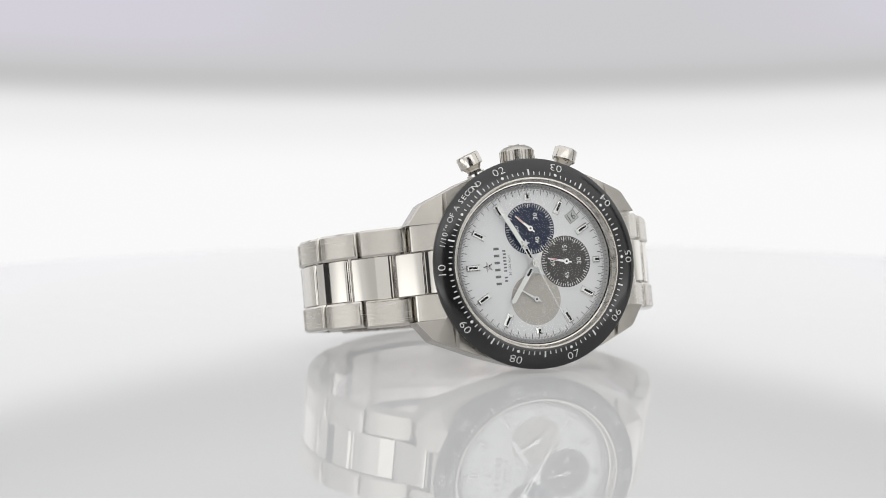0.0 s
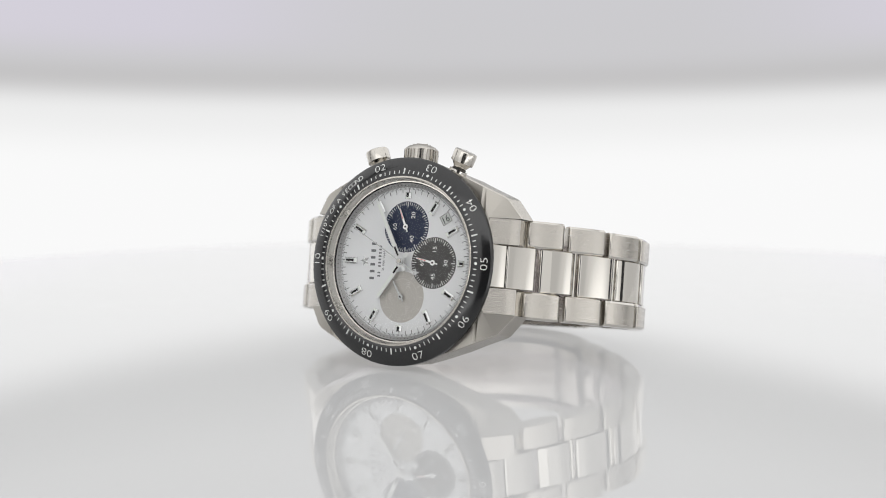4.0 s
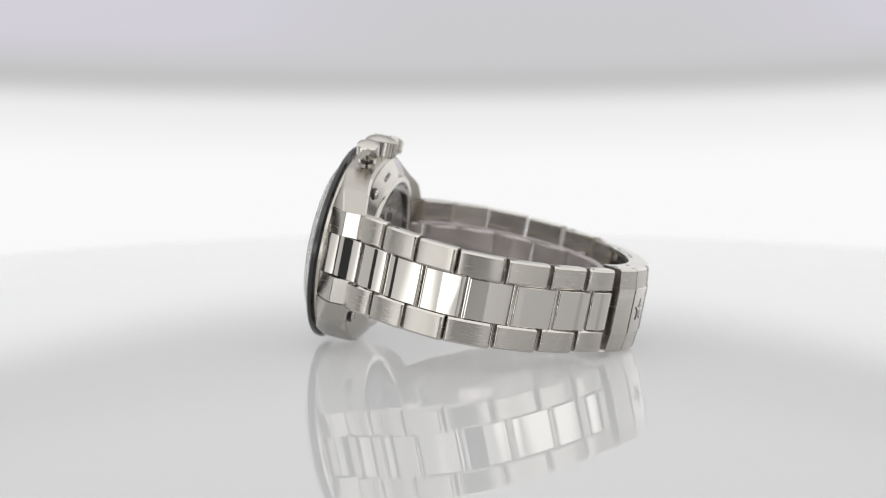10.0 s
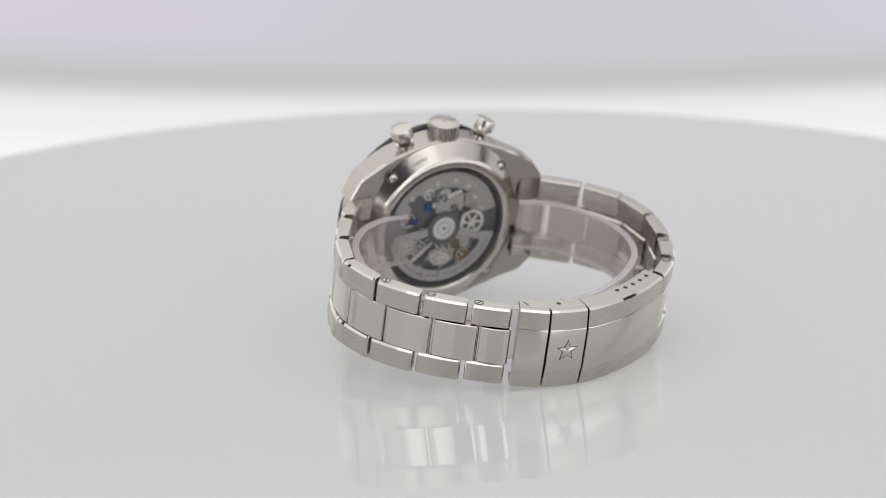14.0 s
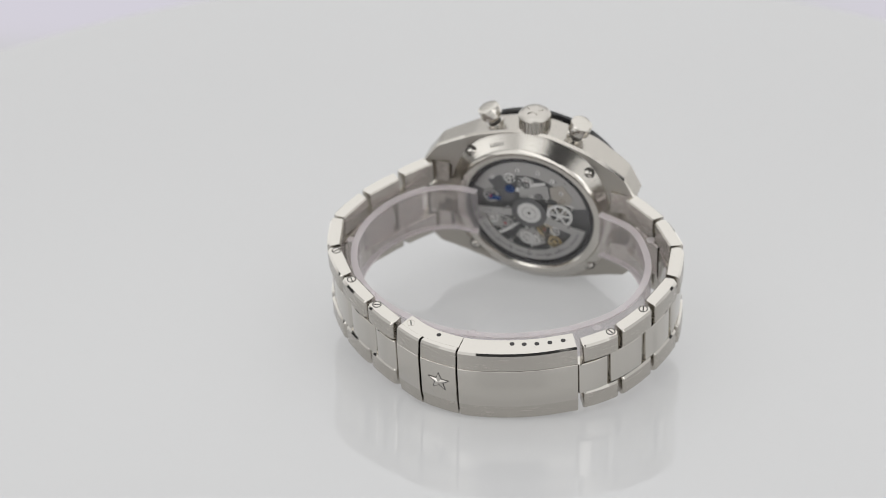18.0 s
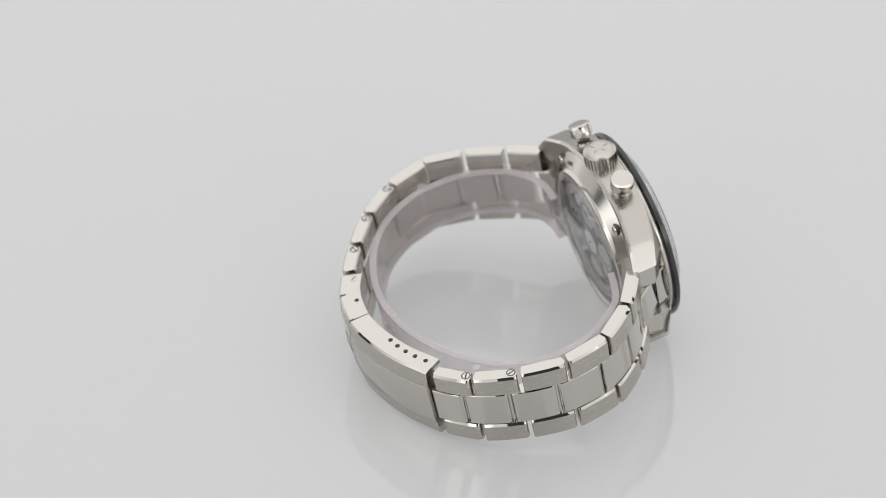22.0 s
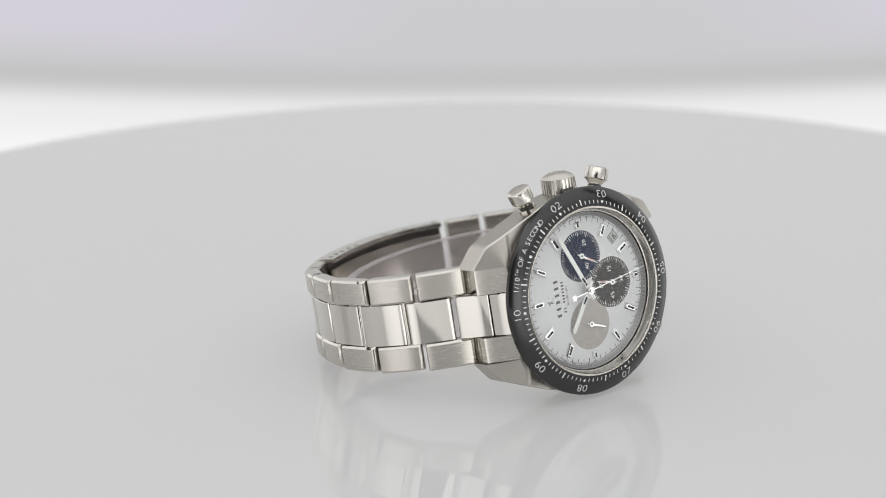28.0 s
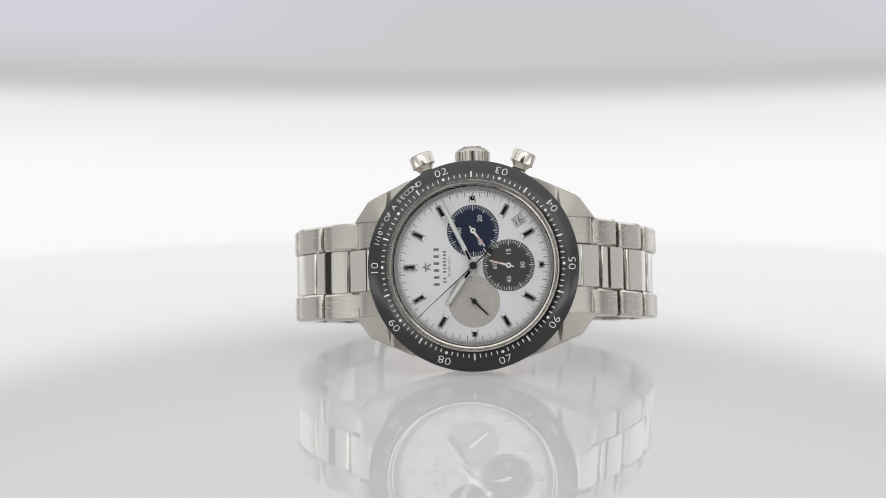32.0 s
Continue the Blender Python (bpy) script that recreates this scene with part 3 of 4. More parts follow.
def arc_pts(r0, r1, a0, a1, n=14):
    out = [(r1 * math.cos(radians(a0 + (a1 - a0) * i / n)), r1 * math.sin(radians(a0 + (a1 - a0) * i / n))) for i in range(n + 1)]
    return out + [(r0 * math.cos(radians(a1 - (a1 - a0) * i / n)), r0 * math.sin(radians(a1 - (a1 - a0) * i / n))) for i in range(n + 1)]


# the plates lie at z about -8; lower z is nearer to the window; x is towards the crown
for pts, z, mat in (
        (arc_pts(9.6, 13.2, -70, 75), -8.2, bridge_grey),
        ([(3.6, -2.2), (8.8, -2.6), (9.4, 0.6), (7.4, 1.4), (7.8, 4.2), (4.6, 4.6), (3.6, 1.2)], -8.45, bridge_grey),
        ([(4.6, 4.9), (7.6, 4.6), (8.6, 7.6), (5.4, 9.8), (3.2, 8.6)], -8.35, brass_grey),
        ([(1.6, -5.4), (6.8, -9.4), (8.6, -6.6), (6.0, -3.2), (3.0, -3.4)], -8.35, plate_dark),
        ([(-2.0, -10.6), (-6.4, -9.6), (-5.2, -4.8), (-2.2, -4.8)], -8.3, bridge_grey),
        ([(-7.6, -3.4), (-9.6, 1.0), (-8.2, 3.4), (-5.0, 1.4), (-5.2, -2.2)], -8.4, bridge_grey),
        ([(-2.4, 8.6), (-6.2, 7.8), (-7.4, 4.4), (-4.4, 2.6), (-2.6, 4.8)], -8.25, plate_dark),
        (arc_pts(10.2, 13.2, 110, 250), -8.1, plate_dark)):
    part("bridge", prism(pts, z - 0.3, z, 0.14), mat, movement, smooth=False)
rng = random.Random(7)
for k in range(46):
    a, r = rng.uniform(0, 2 * math.pi), rng.uniform(3.9, 9.6)
    x, y, z = r * math.cos(a), r * math.sin(a), rng.uniform(-8.75, -8.45)
    mat = rng.choice((nickel, nickel, bridge_grey, polished, brass_grey, plate_dark))
    if k % 3 == 0:
        gear(x, y, rng.uniform(0.7, 1.2), z - 0.05, mat, 16, 4)
    elif k % 3 == 1:
        part("spring", turned(box(0.28, rng.uniform(1.6, 3.2), 0.2, 0.05), Matrix.Translation((x, y, z)) @ Matrix.Rotation(rng.uniform(0, 3.1), 4, "Z")), mat, movement, smooth=False)
    else:
        part("stud", turned(disc_bm(rng.uniform(0.25, 0.5), -8.1, z, 14), Matrix.Translation((x, y, 0))), mat, movement)
gear(0.6, 6.9, 2.95, -8.85, nickel, 0, 6, "bright balance wheel")
gear(-4.2, 3.4, 1.7, -8.6, brass, 32)
gear(-4.4, -5.6, 1.9, -8.6, bridge_grey, 36)
gear(-7.4, -0.6, 1.6, -8.75, nickel, 30)
gear(-3.4, -8.6, 1.5, -8.6, nickel, 28)
gear(2.6, -8.8, 1.7, -8.55, bridge_grey, 34)
gear(8.4, -4.4, 1.3, -8.6, nickel, 26)
gear(-7.2, 5.6, 1.5, -8.55, brass, 30)
part("column_wheel", turned(disc_bm(1.15, -8.2, -8.8, 12), Matrix.Translation((5.4, -4.4, 0))), blued, movement, "blued column wheel")
part("lever", prism([(1.6, -9.6), (3.0, -8.8), (2.8, -6.4), (1.7, -6.6)], -8.9, -8.6), blued, movement, smooth=False)
part("lever", prism([(6.2, -1.6), (7.0, -1.8), (8.8, 3.4), (8.2, 3.8)], -8.8, -8.5), nickel, movement, smooth=False)
part("lever", prism([(-3.0, -2.0), (-3.8, -2.4), (-8.0, -7.0), (-7.4, -7.6)], -8.9, -8.6), nickel, movement, smooth=False)
for x, y in ((9.4, 5.2), (10.8, -2.6), (7.8, -8.4), (11.0, 2.0), (4.2, 0.4), (-9.2, -4.6), (-9.4, 5.0), (6.6, 7.2), (-2.6, -6.4), (-6.4, -1.8)):
    screw_m = Matrix.Translation((x, y, 0))
    sc = part("screw", turned(disc_bm(0.5, -8.1, -8.82, 16), screw_m), nickel, movement)
    # slot's shade is a black strip on the head
    part("slot", turned(box(0.8, 0.13, 0.02, 0, (0, 0, -8.83)), screw_m), onyx, sc, smooth=False)
for x, y in ((8.2, -0.6), (-4.2, 3.4), (-4.4, -5.6), (2.6, -8.8), (0.6, 6.9)):
    part("jewel", turned(disc_bm(0.32, -8.3, -8.95, 14), Matrix.Translation((x, y, 0))), jewel, movement)
# rotor: hub, two arms and a heavy rim over one side
rotor = part("rotor", lathe([(2.6, -8.95), (4.0, -8.95), (4.0, -9.2), (2.6, -9.2)], 48, True), plate_dark, movement, "openworked rotor")
hub = part("rotor_hub", lathe([(0.001, -9.15), (0.9, -9.15), (0.9, -9.28), (2.5, -9.28), (2.7, -9.2), (2.7, -8.9)], 40), nickel, rotor)
part("hub_groove", lathe([(1.45, -9.27), (1.45, -9.3), (1.65, -9.3), (1.65, -9.27)], 32, True), bridge_grey, hub)
part("hub_pin", disc_bm(0.3, -9.1, -9.32, 16), onyx, hub)
part("rotor_rim", prism(arc_pts(10.3, 12.9, 101, 258, 36), -9.25, -8.85), bridge_grey, rotor, smooth=False)
for a in (107, 262):
    part("rotor_arm", box(8.0, 1.9, 0.28, 0, (8.0, 0, -9.08), Matrix.Rotation(radians(a), 4, "Z")), bridge_grey, rotor, smooth=False)
rim_letters = bmesh.new()
for k in range(50):
    a = 108 + 144 * k / 49
    if k % 8 != 7:
        box(0.5, 0.18 + 0.05 * (k % 3), 0.02, 0, (0, 0, -9.265), Matrix.Rotation(radians(a), 4, "Z") @ Matrix.Translation((11.6, 0, 0)), 1, rim_letters)
part("engraved_legend", rim_letters, plate_dark, rotor, smooth=False)["kind"] = "stuff"

# case back screws and depth rating
for x, y in ((12.7, 13.0), (12.9, -13.2), (-12.7, 13.0), (-12.9, -13.2)):
    sm = Matrix.Translation((x, y, -8.62)) @ Matrix.Rotation(math.pi, 4, "X")
    sc = part("screw", turned(lathe([(0.001, 0.55), (0.5, 0.5), (0.85, 0.3), (1.0, 0.1), (1.0, -0.6)], 20), sm), polished, watch)
    # flat dark ring paints the shade of a recess round the screw
    part("recess_shade", turned(lathe([(1.0, 0.02), (1.35, 0.02), (1.35, -0.6)], 24), sm), gap_shade, sc)
    # black strip laid on the head for the slot's shade
    part("slot", turned(box(1.1, 0.2, 0.06, 0, (0, 0, 0.53)), sm), onyx, sc, smooth=False)
tm = Matrix.Rotation(radians(-24), 4, "Z") @ Matrix.Translation((17.9, 0, -8.92)) @ Matrix.Rotation(radians(-33.4), 4, "Y")
# letters darkened to paint the shade in engraved strokes
part("engraving", turned(lettering("100M", 1.25, 1.25, 0.02), tm @ Matrix.Rotation(math.pi, 4, "Y") @ Matrix.Rotation(radians(-90), 4, "Z")), gap_shade, watch, smooth=False)

# crown on the x axis, pushers beside it
ALONG_X = Matrix.Rotation(radians(90), 4, "Y")


def fluted(r, depth, z0, z1, teeth=32):
    pts = []
    for k in range(teeth):
        for f, rr in ((0.0, r), (0.45, r), (0.55, r - depth), (0.92, r - depth)):
            a = 2 * math.pi * (k + f) / teeth
            pts.append((rr * math.cos(a), rr * math.sin(a)))
    return prism(pts, z0, z1)


CROWN = Matrix.Translation((-0.3, 0, -4.5)) @ ALONG_X
crown = part("crown", turned(fluted(3.48, 0.36, 20.3, 23.1, 28), CROWN), satin, watch, "fluted steel crown with a star", smooth=False)
part("crown_cap", turned(lathe([(0.001, 24.3), (1.0, 24.27), (1.9, 24.12), (2.6, 23.85), (3.1, 23.5), (3.36, 23.2), (3.3, 22.8), (3.3, 20.2), (2.5, 20.0), (2.5, 18.6)], 48), CROWN), crown_steel, crown)
part("star", turned(prism(star_outline(1.9), 23.9, 24.34), CROWN @ Matrix.Rotation(radians(90), 4, "Z")), crown_steel, crown, smooth=False)
for side in (1, -1):
    pm = Matrix.Translation((0, 0, -4.4)) @ Matrix.Translation((17.2, side * 8.35, 0)) @ Matrix.Rotation(radians(side * 22), 4, "Z") @ ALONG_X
    pusher = part("pusher", turned(lathe([(0.001, 5.95), (1.2, 5.94), (2.05, 5.9), (2.27, 5.78), (2.37, 5.55), (2.37, 3.55), (2.22, 3.35), (1.95, 3.32)], 40), pm), satin, watch, "round steel pusher")
    part("stem", turned(lathe([(2.0, 3.34), (1.4, 2.5), (1.25, 2.3), (1.25, 1.95), (1.85, 1.9), (1.9, 1.35), (1.75, 1.15), (1.5, 1.1), (1.5, 0.85), (1.75, 0.75), (1.6, -2.2)], 32), pm), polished, pusher)
    # two added dark rings paint the shade in the stem's grooves
    part("groove_ring", turned(lathe([(1.27, 2.3), (1.42, 2.24), (1.42, 2.0), (1.27, 1.96)], 32), pm), gap_shade, pusher)
    part("groove_ring", turned(lathe([(1.52, 1.12), (1.62, 1.06), (1.62, 0.92), (1.52, 0.87)], 32), pm), gap_shade, pusher)

# ---- bracelet ----
# joints along the outer face, from the 6 o'clock lug round to the clasp, and from the 12 o'clock lug
SOUTH = [(-23.4, -8.75), (-28.6, -15.5), (-33.6, -23.7), (-36.4, -32.9), (-33.6, -42.5), (-27.3, -50.6), (-19.5, -56.6), (-11.9, -61.15)]
NORTH = [(23.4, -8.75), (31.7, -14.4), (37.8, -22.2), (39.4, -32.2), (37.0, -41.8), (32.7, -50.5), (25.7, -57.1)]
FIRST = [(-19.2, -1.3), (19.2, -1.3)]


def half_width(i, n):
    return 9.85 - 1.4 * i / n


def side_shift(i, n, turn):
    """The links hang a little askew: the two halves of the band lean to opposite sides."""
    return (-0.4 if turn > 0 else 0.35) * math.sin(math.pi * min(i / n, 1.0))


def link_frame(p, q):
    """x across the bracelet, y along it, z outward, at the middle of the outer chord."""
    a, b = Vector((0, *p)), Vector((0, *q))
    y = (b - a).normalized()
    mid = (a + b) / 2
    across = Vector((1, 0, 0))
    z = across.cross(y)
    if z.dot(mid - Vector((0, 0, -30))) < 0:
        z = -z
        across = -across
    m = Matrix((across, y, z)).transposed().to_4x4()
    m.translation = mid
    return m, (b - a).length


def link_bm(width, length, thick, crown_h, edge, side_edge, turn=1, knuckle=0.95):
    """A link: its top bulges a little along its length, its long edges are cut off."""
    bm = bmesh.new()
    rows = []
    hw = width / 2
    near, far = min(0.4, length / 5), min(knuckle, length / 4)
    # (distance from the start, drop): a rounded start and a rounded knuckle at the end
    stations = [(near * s, edge * 0.5 * (1 - math.sqrt(1 - (1 - s) ** 2))) for s in (0.0, 0.12, 0.4, 1.0)]
    stations += [(length * f, 0.0) for f in (0.28, 0.4, 0.52, 0.64)]
    stations += [(length - far * s, edge * (1 - math.sqrt(1 - (1 - s) ** 2))) for s in (0.8, 0.5, 0.25, 0.08, 0.0)]
    for y0, drop in stations:
        f = y0 / length
        y = (f - 0.5) * length
        z = crown_h * (1 - (2 * f - 1) ** 2) - drop
        low = y * (1 - 0.9 / length)
        rows.append([bm.verts.new((x, turn * (low if zz < -thick * 0.6 else y), zz)) for x, zz in (
            (-hw, -thick + 0.3), (-hw, z - side_edge), (-hw + side_edge, z), (hw - side_edge, z), (hw, z - side_edge), (hw, -thick + 0.3), (hw - 0.3, -thick), (-hw + 0.3, -thick))])
    for a, b in zip(rows, rows[1:]):
        for j in range(8):
            k = (j + 1) % 8
            bm.faces.new((a[j], a[k], b[k], b[j])).material_index = 1 if j in (0, 1, 3, 4) else 0
    bm.faces.new(rows[0][::-1])
    bm.faces.new(rows[-1])
    return bm


def blend(p, q, f):
    return (p[0] + (q[0] - p[0]) * f, p[1] + (q[1] - p[1]) * f)


def shoulder_bm(side, along):
    """The end link's shoulder, flush with the lug beside it, cut off square towards the first link."""
    rim = [(y, -1.4 - 4.8 * lug_fall(9.5, y)) for y in (18.3, 20.0, 21.6, 23.0)]
    rim += [(23.2, rim[-1][1] - 0.35), (22.9, -9.6), (18.3, -9.6)]
    bm = bmesh.new()
    walls = [[bm.verts.new((side * x, along * y, z)) for y, z in rim] for x in (4.36, 9.38)]
    n = len(rim)
    for i in range(n):
        f = bm.faces.new((walls[0][i], walls[0][(i + 1) % n], walls[1][(i + 1) % n], walls[1][i]))
        f.material_index = 1 if i in (3, 4) else 0
    bm.faces.new(walls[0][::-1])
    bm.faces.new(walls[1])
    bmesh.ops.recalc_face_normals(bm, faces=bm.faces[:])
    return bm


def link_row(nodes, first, turn):
    n = len(nodes) - 1
    # end link between the lugs
    m, length = link_frame(first, nodes[0])
    end = part("end_link", turned(link_bm(8.4, length * 0.46, 3.2, 0.1, 0.12, 0.15, turn, 0.3), m @ Matrix.Translation((0, -length * 0.27, 0))), (polished, polished), watch, "solid steel end link")
    head_m, head_len = link_frame(blend(first, nodes[0], 0.45), blend(nodes[0], nodes[1], 0.28))
    part("bracelet_link", turned(link_bm(8.4, head_len - 0.5, 2.7, 0.07, 0.4, 0.12, turn, 0.6), head_m), (polished, polished), watch, "short polished bracelet link")
    for side in (1, -1):
        part("end_link_shoulder", shoulder_bm(side, -turn), (brushed_y, polished), end)
    for i in range(n):
        p, q = nodes[i], nodes[i + 1]
        w0, w1 = half_width(i, n), half_width(i + 1, n)
        w = (w0 + w1) / 2
        core = 4.25 - 0.35 * (i + 0.5) / n
        lean = Matrix.Translation((side_shift(i + 0.5, n, turn), 0, 0))
        m, length = link_frame(p, q)
        m = lean @ m
        last = i + 2 > n
        core_m = lean @ link_frame(blend(p, q, 0.28), q if last else blend(q, nodes[i + 2], 0.28))[0]
        core_len = length * 0.72 - 0.25 if last else length - 1.1
        link = part("bracelet_link", turned(link_bm(2 * core, core_len, 2.7, 0.3, 0.6, 0.12, turn, 0.9), core_m), (polished, polished), watch, "steel bracelet link with polished centre")
        # the link next to the clasp's catch stands off from it
        back = 1.7 if turn < 0 and i == n - 1 else 0.95
        ahead = 0.45 if i == 0 else 0.0
        for side in (1, -1):
            sw = w - core - 0.12
            part("side_link", turned(link_bm(sw, length - back + ahead, 2.9, 0.2, 0.8, 0.42, turn, 0.9), m @ Matrix.Translation((side * (core + 0.12 + sw / 2), (0.95 - back - ahead) / 2, 0.1))), (brushed_y, polished), link)
            if i >= n - (3 if turn > 0 else 2):
                scm = m @ Matrix.Translation((side * (w + 0.02), -0.5 * length + 1.65, -1.55)) @ Matrix.Rotation(radians(90 * side), 4, "Y")
                part("link_screw", turned(lathe([(0.001, 0.0), (0.72, 0.0), (0.78, -0.05), (0.78, 0.03), (0.92, 0.03), (0.92, -0.1)], 24), scm), polished, link)
                # dark ring paints the shaded groove round the screw head
                part("screw_groove_shade", turned(lathe([(0.74, 0.01), (0.76, 0.035), (0.95, 0.035), (0.97, 0.01)], 24), scm), gap_shade, link)
                # uncut slot: its shade is a black strip
                part("screw_slot", turned(box(1.3, 0.24, 0.03, 0, (0, 0, 0.01)), scm @ Matrix.Rotation(i * 1.1 + side, 4, "Z")), onyx, link, smooth=False)
        if last:
            continue
        # hinge bar seen in the joint
        pm = core_m @ Matrix.Translation((0, core_len / 2 + 0.5, -1.15)) @ Matrix.Rotation(radians(90), 4, "Y")
        part("hinge_pin", turned(disc_bm(0.5, -core - 0.6, core + 0.6, 16), pm), polished, link)


link_row(SOUTH, FIRST[0], 1)
link_row(NORTH, FIRST[1], -1)


# ---- clasp ----
CLASP = [(-11.3, -61.6), (-5.0, -64.3), (3.2, -65.3), (10.5, -64.1), (18.2, -61.4), (25.6, -57.3)]


def spline(points, n):
    """Points on a smooth curve through the given ones."""
    pts = [Vector(p) for p in points]
    pts = [2 * pts[0] - pts[1]] + pts + [2 * pts[-1] - pts[-2]]
    out = []
    for i in range(1, len(pts) - 2):
        a, b, c, d = pts[i - 1:i + 3]
        for k in range(n):
            t = k / n
            out.append(0.5 * (2 * b + (c - a) * t + (2 * a - 5 * b + 4 * c - d) * t * t + (3 * b - 3 * c + d - a) * t ** 3))
    return out + [pts[-2]]


def swept(path, section, closed_ends=True, shiny=()):
    """Carry a section of (x, inward depth) along a path in the y, z plane; depth is measured towards the wrist."""
    bm = bmesh.new()
    rings = []
    n = len(path)
    for i, p in enumerate(path):
        d = (path[min(i + 1, n - 1)] - path[max(i - 1, 0)]).normalized()
        out = Vector((d.y, -d.x))
        if out.dot(p - Vector((0, -30))) < 0:
            out = -out
        rings.append([bm.verts.new((x, *(p - out * depth))) for x, depth in section])
    k = len(section)
    for a, b in zip(rings, rings[1:]):
        for j in range(k):
            bm.faces.new((a[j], a[(j + 1) % k], b[(j + 1) % k], b[j])).material_index = 1 if j in shiny else 0
    if closed_ends:
        bm.faces.new(rings[0])
        bm.faces.new(rings[-1][::-1])
    return bm


def cut(path, y0, y1):
    """The stretch of the path between two y, with its ends cut clean."""
    out = []
    for p, q in zip(path, path[1:]):
        for y in (y0, y1):
            if p[0] < y < q[0]:
                out.append(p + (q - p) * ((y - p[0]) / (q[0] - p[0])))
        if y0 <= q[0] <= y1:
            out.append(q)
    if y0 <= path[0][0]:
        out.insert(0, path[0])
    return sorted(out, key=lambda v: v[0])


CLASP_PATH = spline(CLASP, 14)
W = 8.75
EDGES = (0, 1, 5, 6)


def clasp_section(w, top, flat):
    return [(-w, 4.6), (-w, top + 0.8), (-w + 0.4, top + 0.42), (-flat, top), (flat, top), (w - 0.4, top + 0.42), (w, top + 0.8), (w, 4.6), (w - 0.9, 4.6), (w - 0.9, 2.2), (-w + 0.9, 2.2), (-w + 0.9, 4.6)]


clasp = part("clasp", swept(cut(CLASP_PATH, 3.15, 26), clasp_section(W, -0.25, 4.9), shiny=EDGES), (brushed_y, polished), watch, "folding steel clasp cover")
part("clasp_panel", swept(cut(CLASP_PATH, 3.2, 25.5), [(-4.75, 0.0), (-4.75, -0.33), (-4.55, -0.43), (4.55, -0.43), (4.75, -0.33), (4.75, 0.0)]), satin, clasp)
PANEL = [(-4.75, 0.0), (-4.75, -0.3), (-4.6, -0.38), (4.6, -0.38), (4.75, -0.3), (4.75, 0.0)]
clasp_lid = part("clasp_lid", swept(cut(CLASP_PATH, -5.0, 2.75), clasp_section(W, -0.2, 4.9), shiny=EDGES), (brushed_y, polished), clasp, "hinged clasp lid with a star")
clasp_catch = part("clasp_keeper", swept(cut(CLASP_PATH, -10.9, -5.45), clasp_section(W, -0.3, 4.9), shiny=EDGES), (brushed_y, polished), clasp, "clasp safety catch")
part("lid_panel", swept(cut(CLASP_PATH, -4.95, 2.7), PANEL), satin, clasp_lid)
part("catch_panel", swept(cut(CLASP_PATH, -10.85, -5.5), PANEL), satin, clasp_catch)
m, length = link_frame((-3.0, -64.75), (1.0, -65.2))
# larger dark star paints a shaded outline round the raised one
part("star_shade", turned(prism(star_outline(2.45), 0.1, 0.52), m @ Matrix.Rotation(radians(90), 4, "Z")), gap_shade, clasp_lid, smooth=False)
part("star", turned(star_relief(2.2, 0.5, 0.88), m @ Matrix.Rotation(radians(90), 4, "Z")), polished, clasp_lid, "raised star", smooth=False)


def side_hole(y, z):
    for side in (1, -1):
        hm = Matrix.Translation((side * (W + 0.01), y, z)) @ Matrix.Rotation(radians(90 * side), 4, "Y")
        # flush black disc paints the shade of a hole
        part("pin_hole", turned(lathe([(0.001, 0.02), (0.5, 0.02), (0.5, -0.3)], 16), hm), onyx, clasp)


side_hole(-2.0, -61.4)
# the catch and the lid share one side plate; a screw holds it
for side in (1, -1):
    part("side_plate", turned(swept(cut(CLASP_PATH, -10.9, 2.95), [(-0.25, 4.6), (-0.25, 1.5), (0.25, 1.5), (0.25, 4.6)], shiny=(0, 1, 2, 3)), Matrix.Translation((side * (W - 0.23), 0, 0))), (brushed_y, polished), clasp)
    scm = Matrix.Translation((side * (W + 0.03), -8.6, -59.6)) @ Matrix.Rotation(radians(90 * side), 4, "Y")
    screw = part("link_screw", turned(lathe([(0.001, 0.0), (0.72, 0.0), (0.78, -0.05), (0.78, 0.03), (0.92, 0.03), (0.92, -0.1)], 24), scm), polished, clasp)
    # black strip paints this slot's shade too
    part("screw_slot", turned(box(1.3, 0.24, 0.03, 0, (0, 0, 0.01)), scm @ Matrix.Rotation(0.4, 4, "Z")), onyx, screw, smooth=False)
for k in range(5):
    side_hole(12.8 + (22.2 - 12.8) * k / 4, -59.7 + (-55.8 + 59.7) * k / 4 - 0.5 * (1 - (k / 2 - 1) ** 2))
# added dark sheet paints the shade of the hollow clasp
part("clasp_shade", swept(cut(CLASP_PATH, -10.8, 25), [(-7.7, 2.5), (-7.7, 2.25), (7.7, 2.25), (7.7, 2.5)]), gap_shade, clasp, "dark sheet for the shade inside the clasp")
part("fold_blade", swept(cut(CLASP_PATH, -10.8, 25), [(-6.2, 3.7), (-6.2, 3.2), (6.2, 3.2), (6.2, 3.7)]), satin, clasp, "thin folding blade")

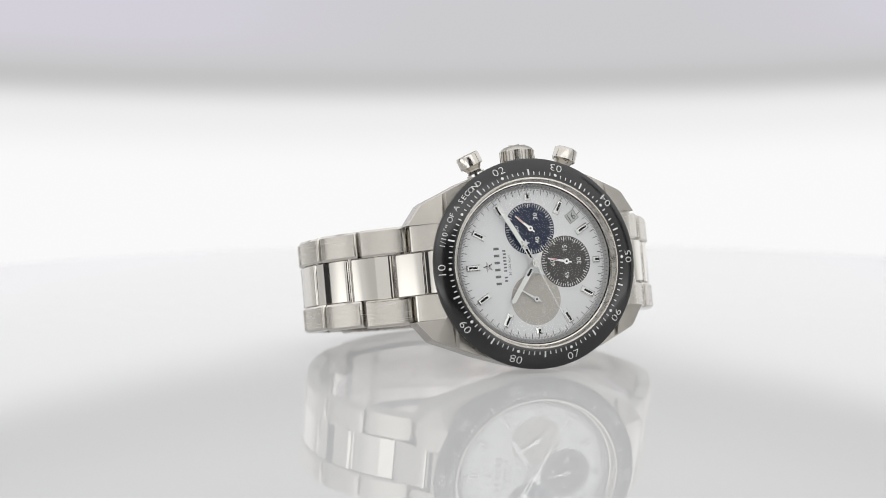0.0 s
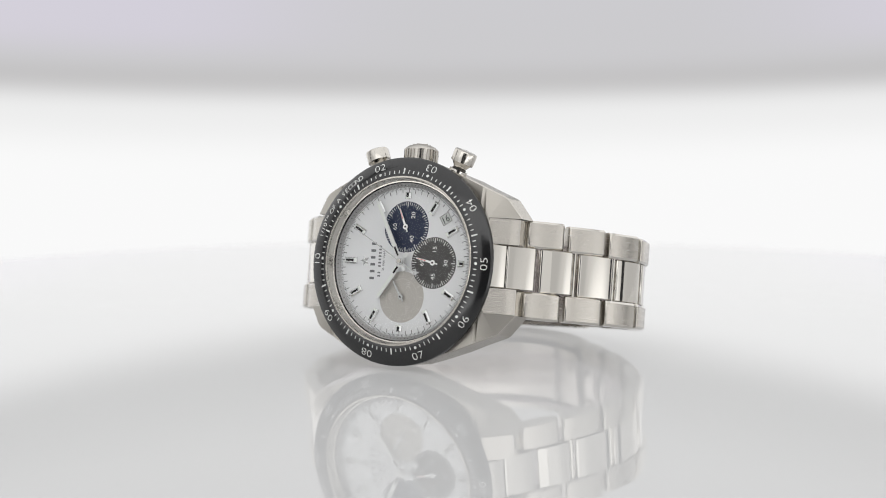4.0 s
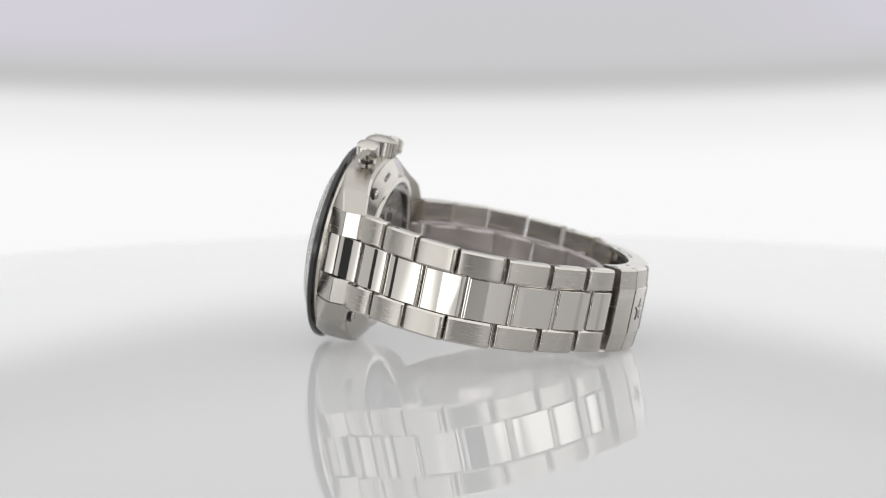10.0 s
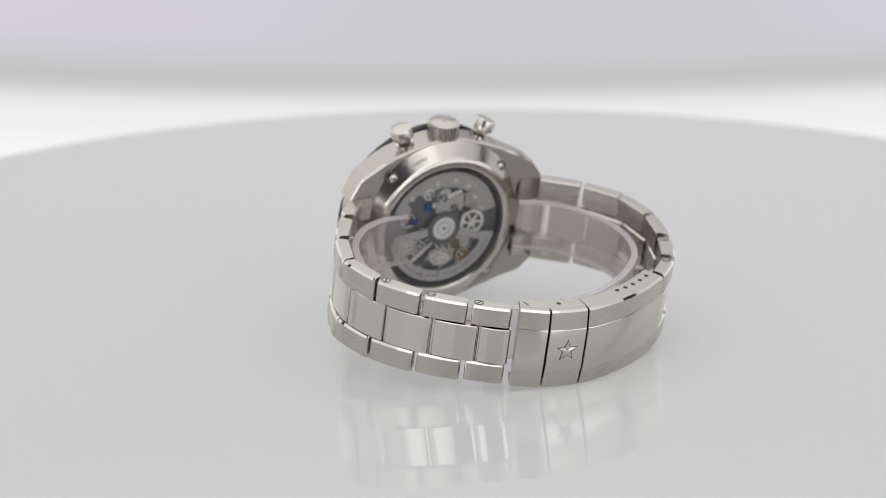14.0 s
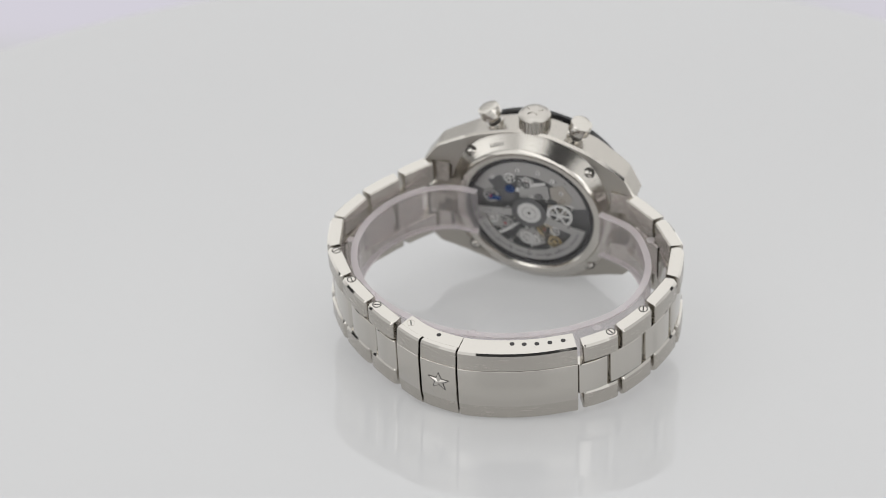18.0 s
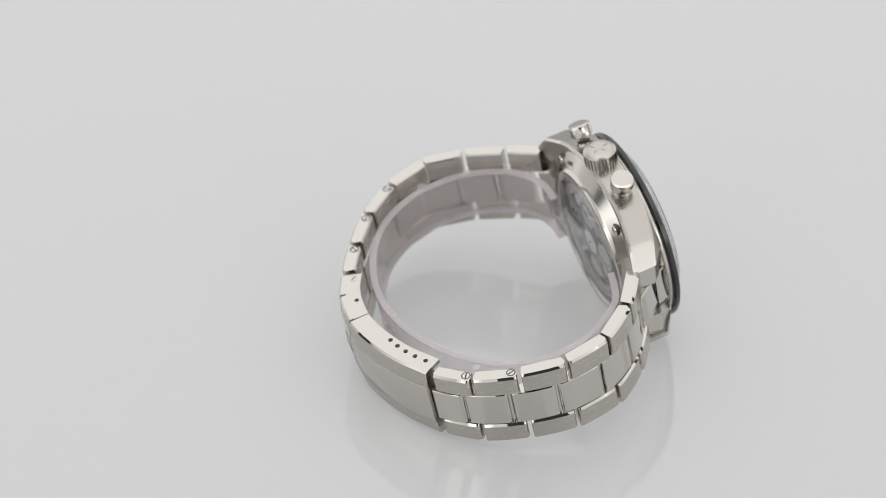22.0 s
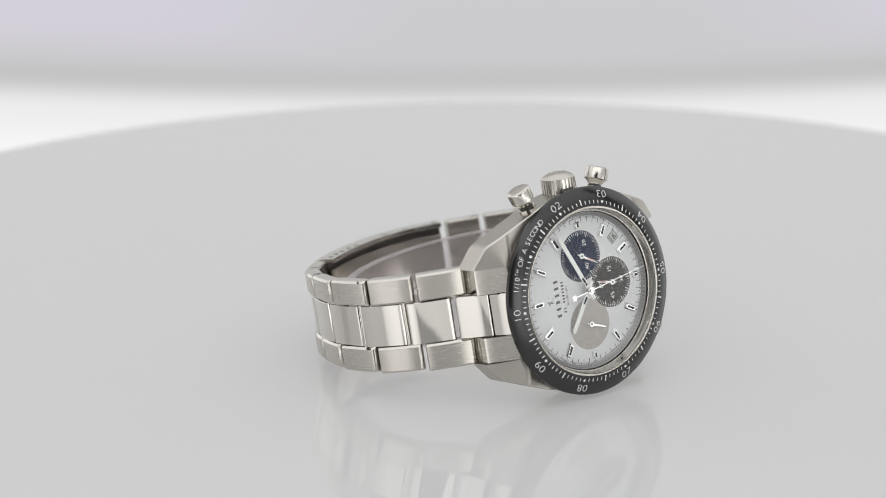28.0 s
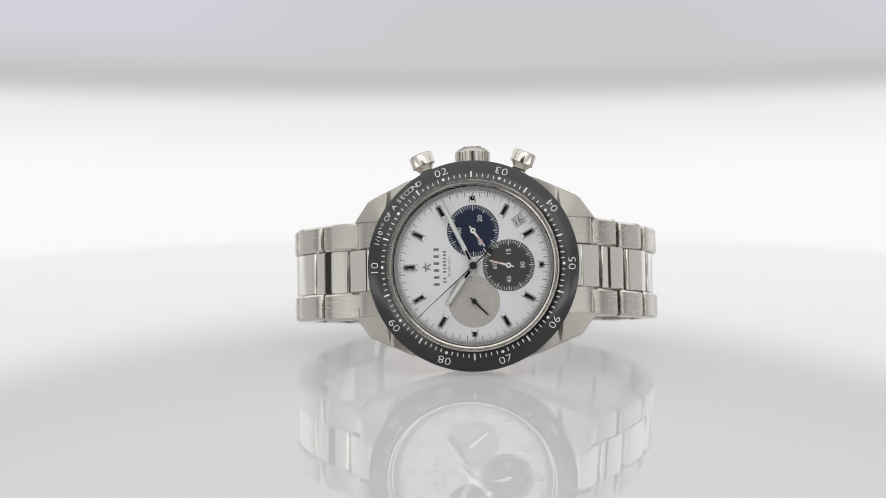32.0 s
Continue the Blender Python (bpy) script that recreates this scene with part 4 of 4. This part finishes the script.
# ---- the clear cuff inside the bracelet ----
cuff = tagged(new("watch_cuff"), "clear plastic cuff curled inside the steel bracelet", "watch cuff")
loop = [Vector(p) for p in ((-10.9, -12.0), (-17.0, -12.2), (-23.4, -15.4), (-28.2, -21.5), (-30.6, -29.0), (-30.4, -36.6), (-27.4, -44.0), (-22.0, -50.0), (-13.4, -54.6), (-3.2, -56.8), (8.0, -55.6), (18.0, -51.6), (25.4, -46.2), (30.2, -40.2), (32.4, -32.4), (31.2, -24.0), (25.4, -15.2), (17.0, -11.8))]
part("band", swept(spline(loop, 8), [(-5.5, 0), (-5.5, 1.2), (5.3, 1.2), (5.3, 0)]), plastic, cuff)
for x0, x1 in ((5.3, 5.65), (-5.85, -5.5)):
    part("edge", swept(spline(loop, 8), [(x0, -0.1), (x0, 1.3), (x1, 1.3), (x1, -0.1)]), frosted, cuff, "frosted edge, hazed paler for piped light")

# small round pins in the cuff's upper edge
for y, z in ((29.4, -17.6), (26.5, -47.0), (3.0, -55.7), (-20.7, -50.5), (-31.2, -35.4)):
    part("pin", turned(lathe([(0.001, 0.12), (0.75, 0.1), (0.9, 0.0), (0.9, -0.2)], 24), Matrix.Translation((5.65, y, z)) @ ALONG_X), frosted, cuff)


# ---- turning in time ----
def motions():
    rows = [(k / 2, table_pose(k)) for k in range(65)]
    walk(turntable, rows)
    walk(watch, [(t, m @ STAND) for t, m in rows])
    walk(cuff, [(t, m @ STAND) for t, m in rows])

    def sweep(thing, x, y, z, start, rate):
        walk(thing, [(float(t), mm_pose(x, y, z, 0, 0, -(start + rate * t))) for t in range(33)])
    sweep(hour_hand, 0, 0, 0.0, 305.0, 1 / 120)
    sweep(minute_hand, 0, 0, 0.35, 61.0, 0.1)
    sweep(chrono_hand, 0, 0, 0.7, 246.0, 36.0)
    sweep(seconds_counter_hand, 7.0, 0, -0.6, 42.0, 6.0)
    sweep(minute_counter_hand, 0, -6.9, -0.55, 12.0, 0.1)
    sweep(running_seconds_hand, -7.0, 0, -0.6, 33.0, 6.0)


motions()
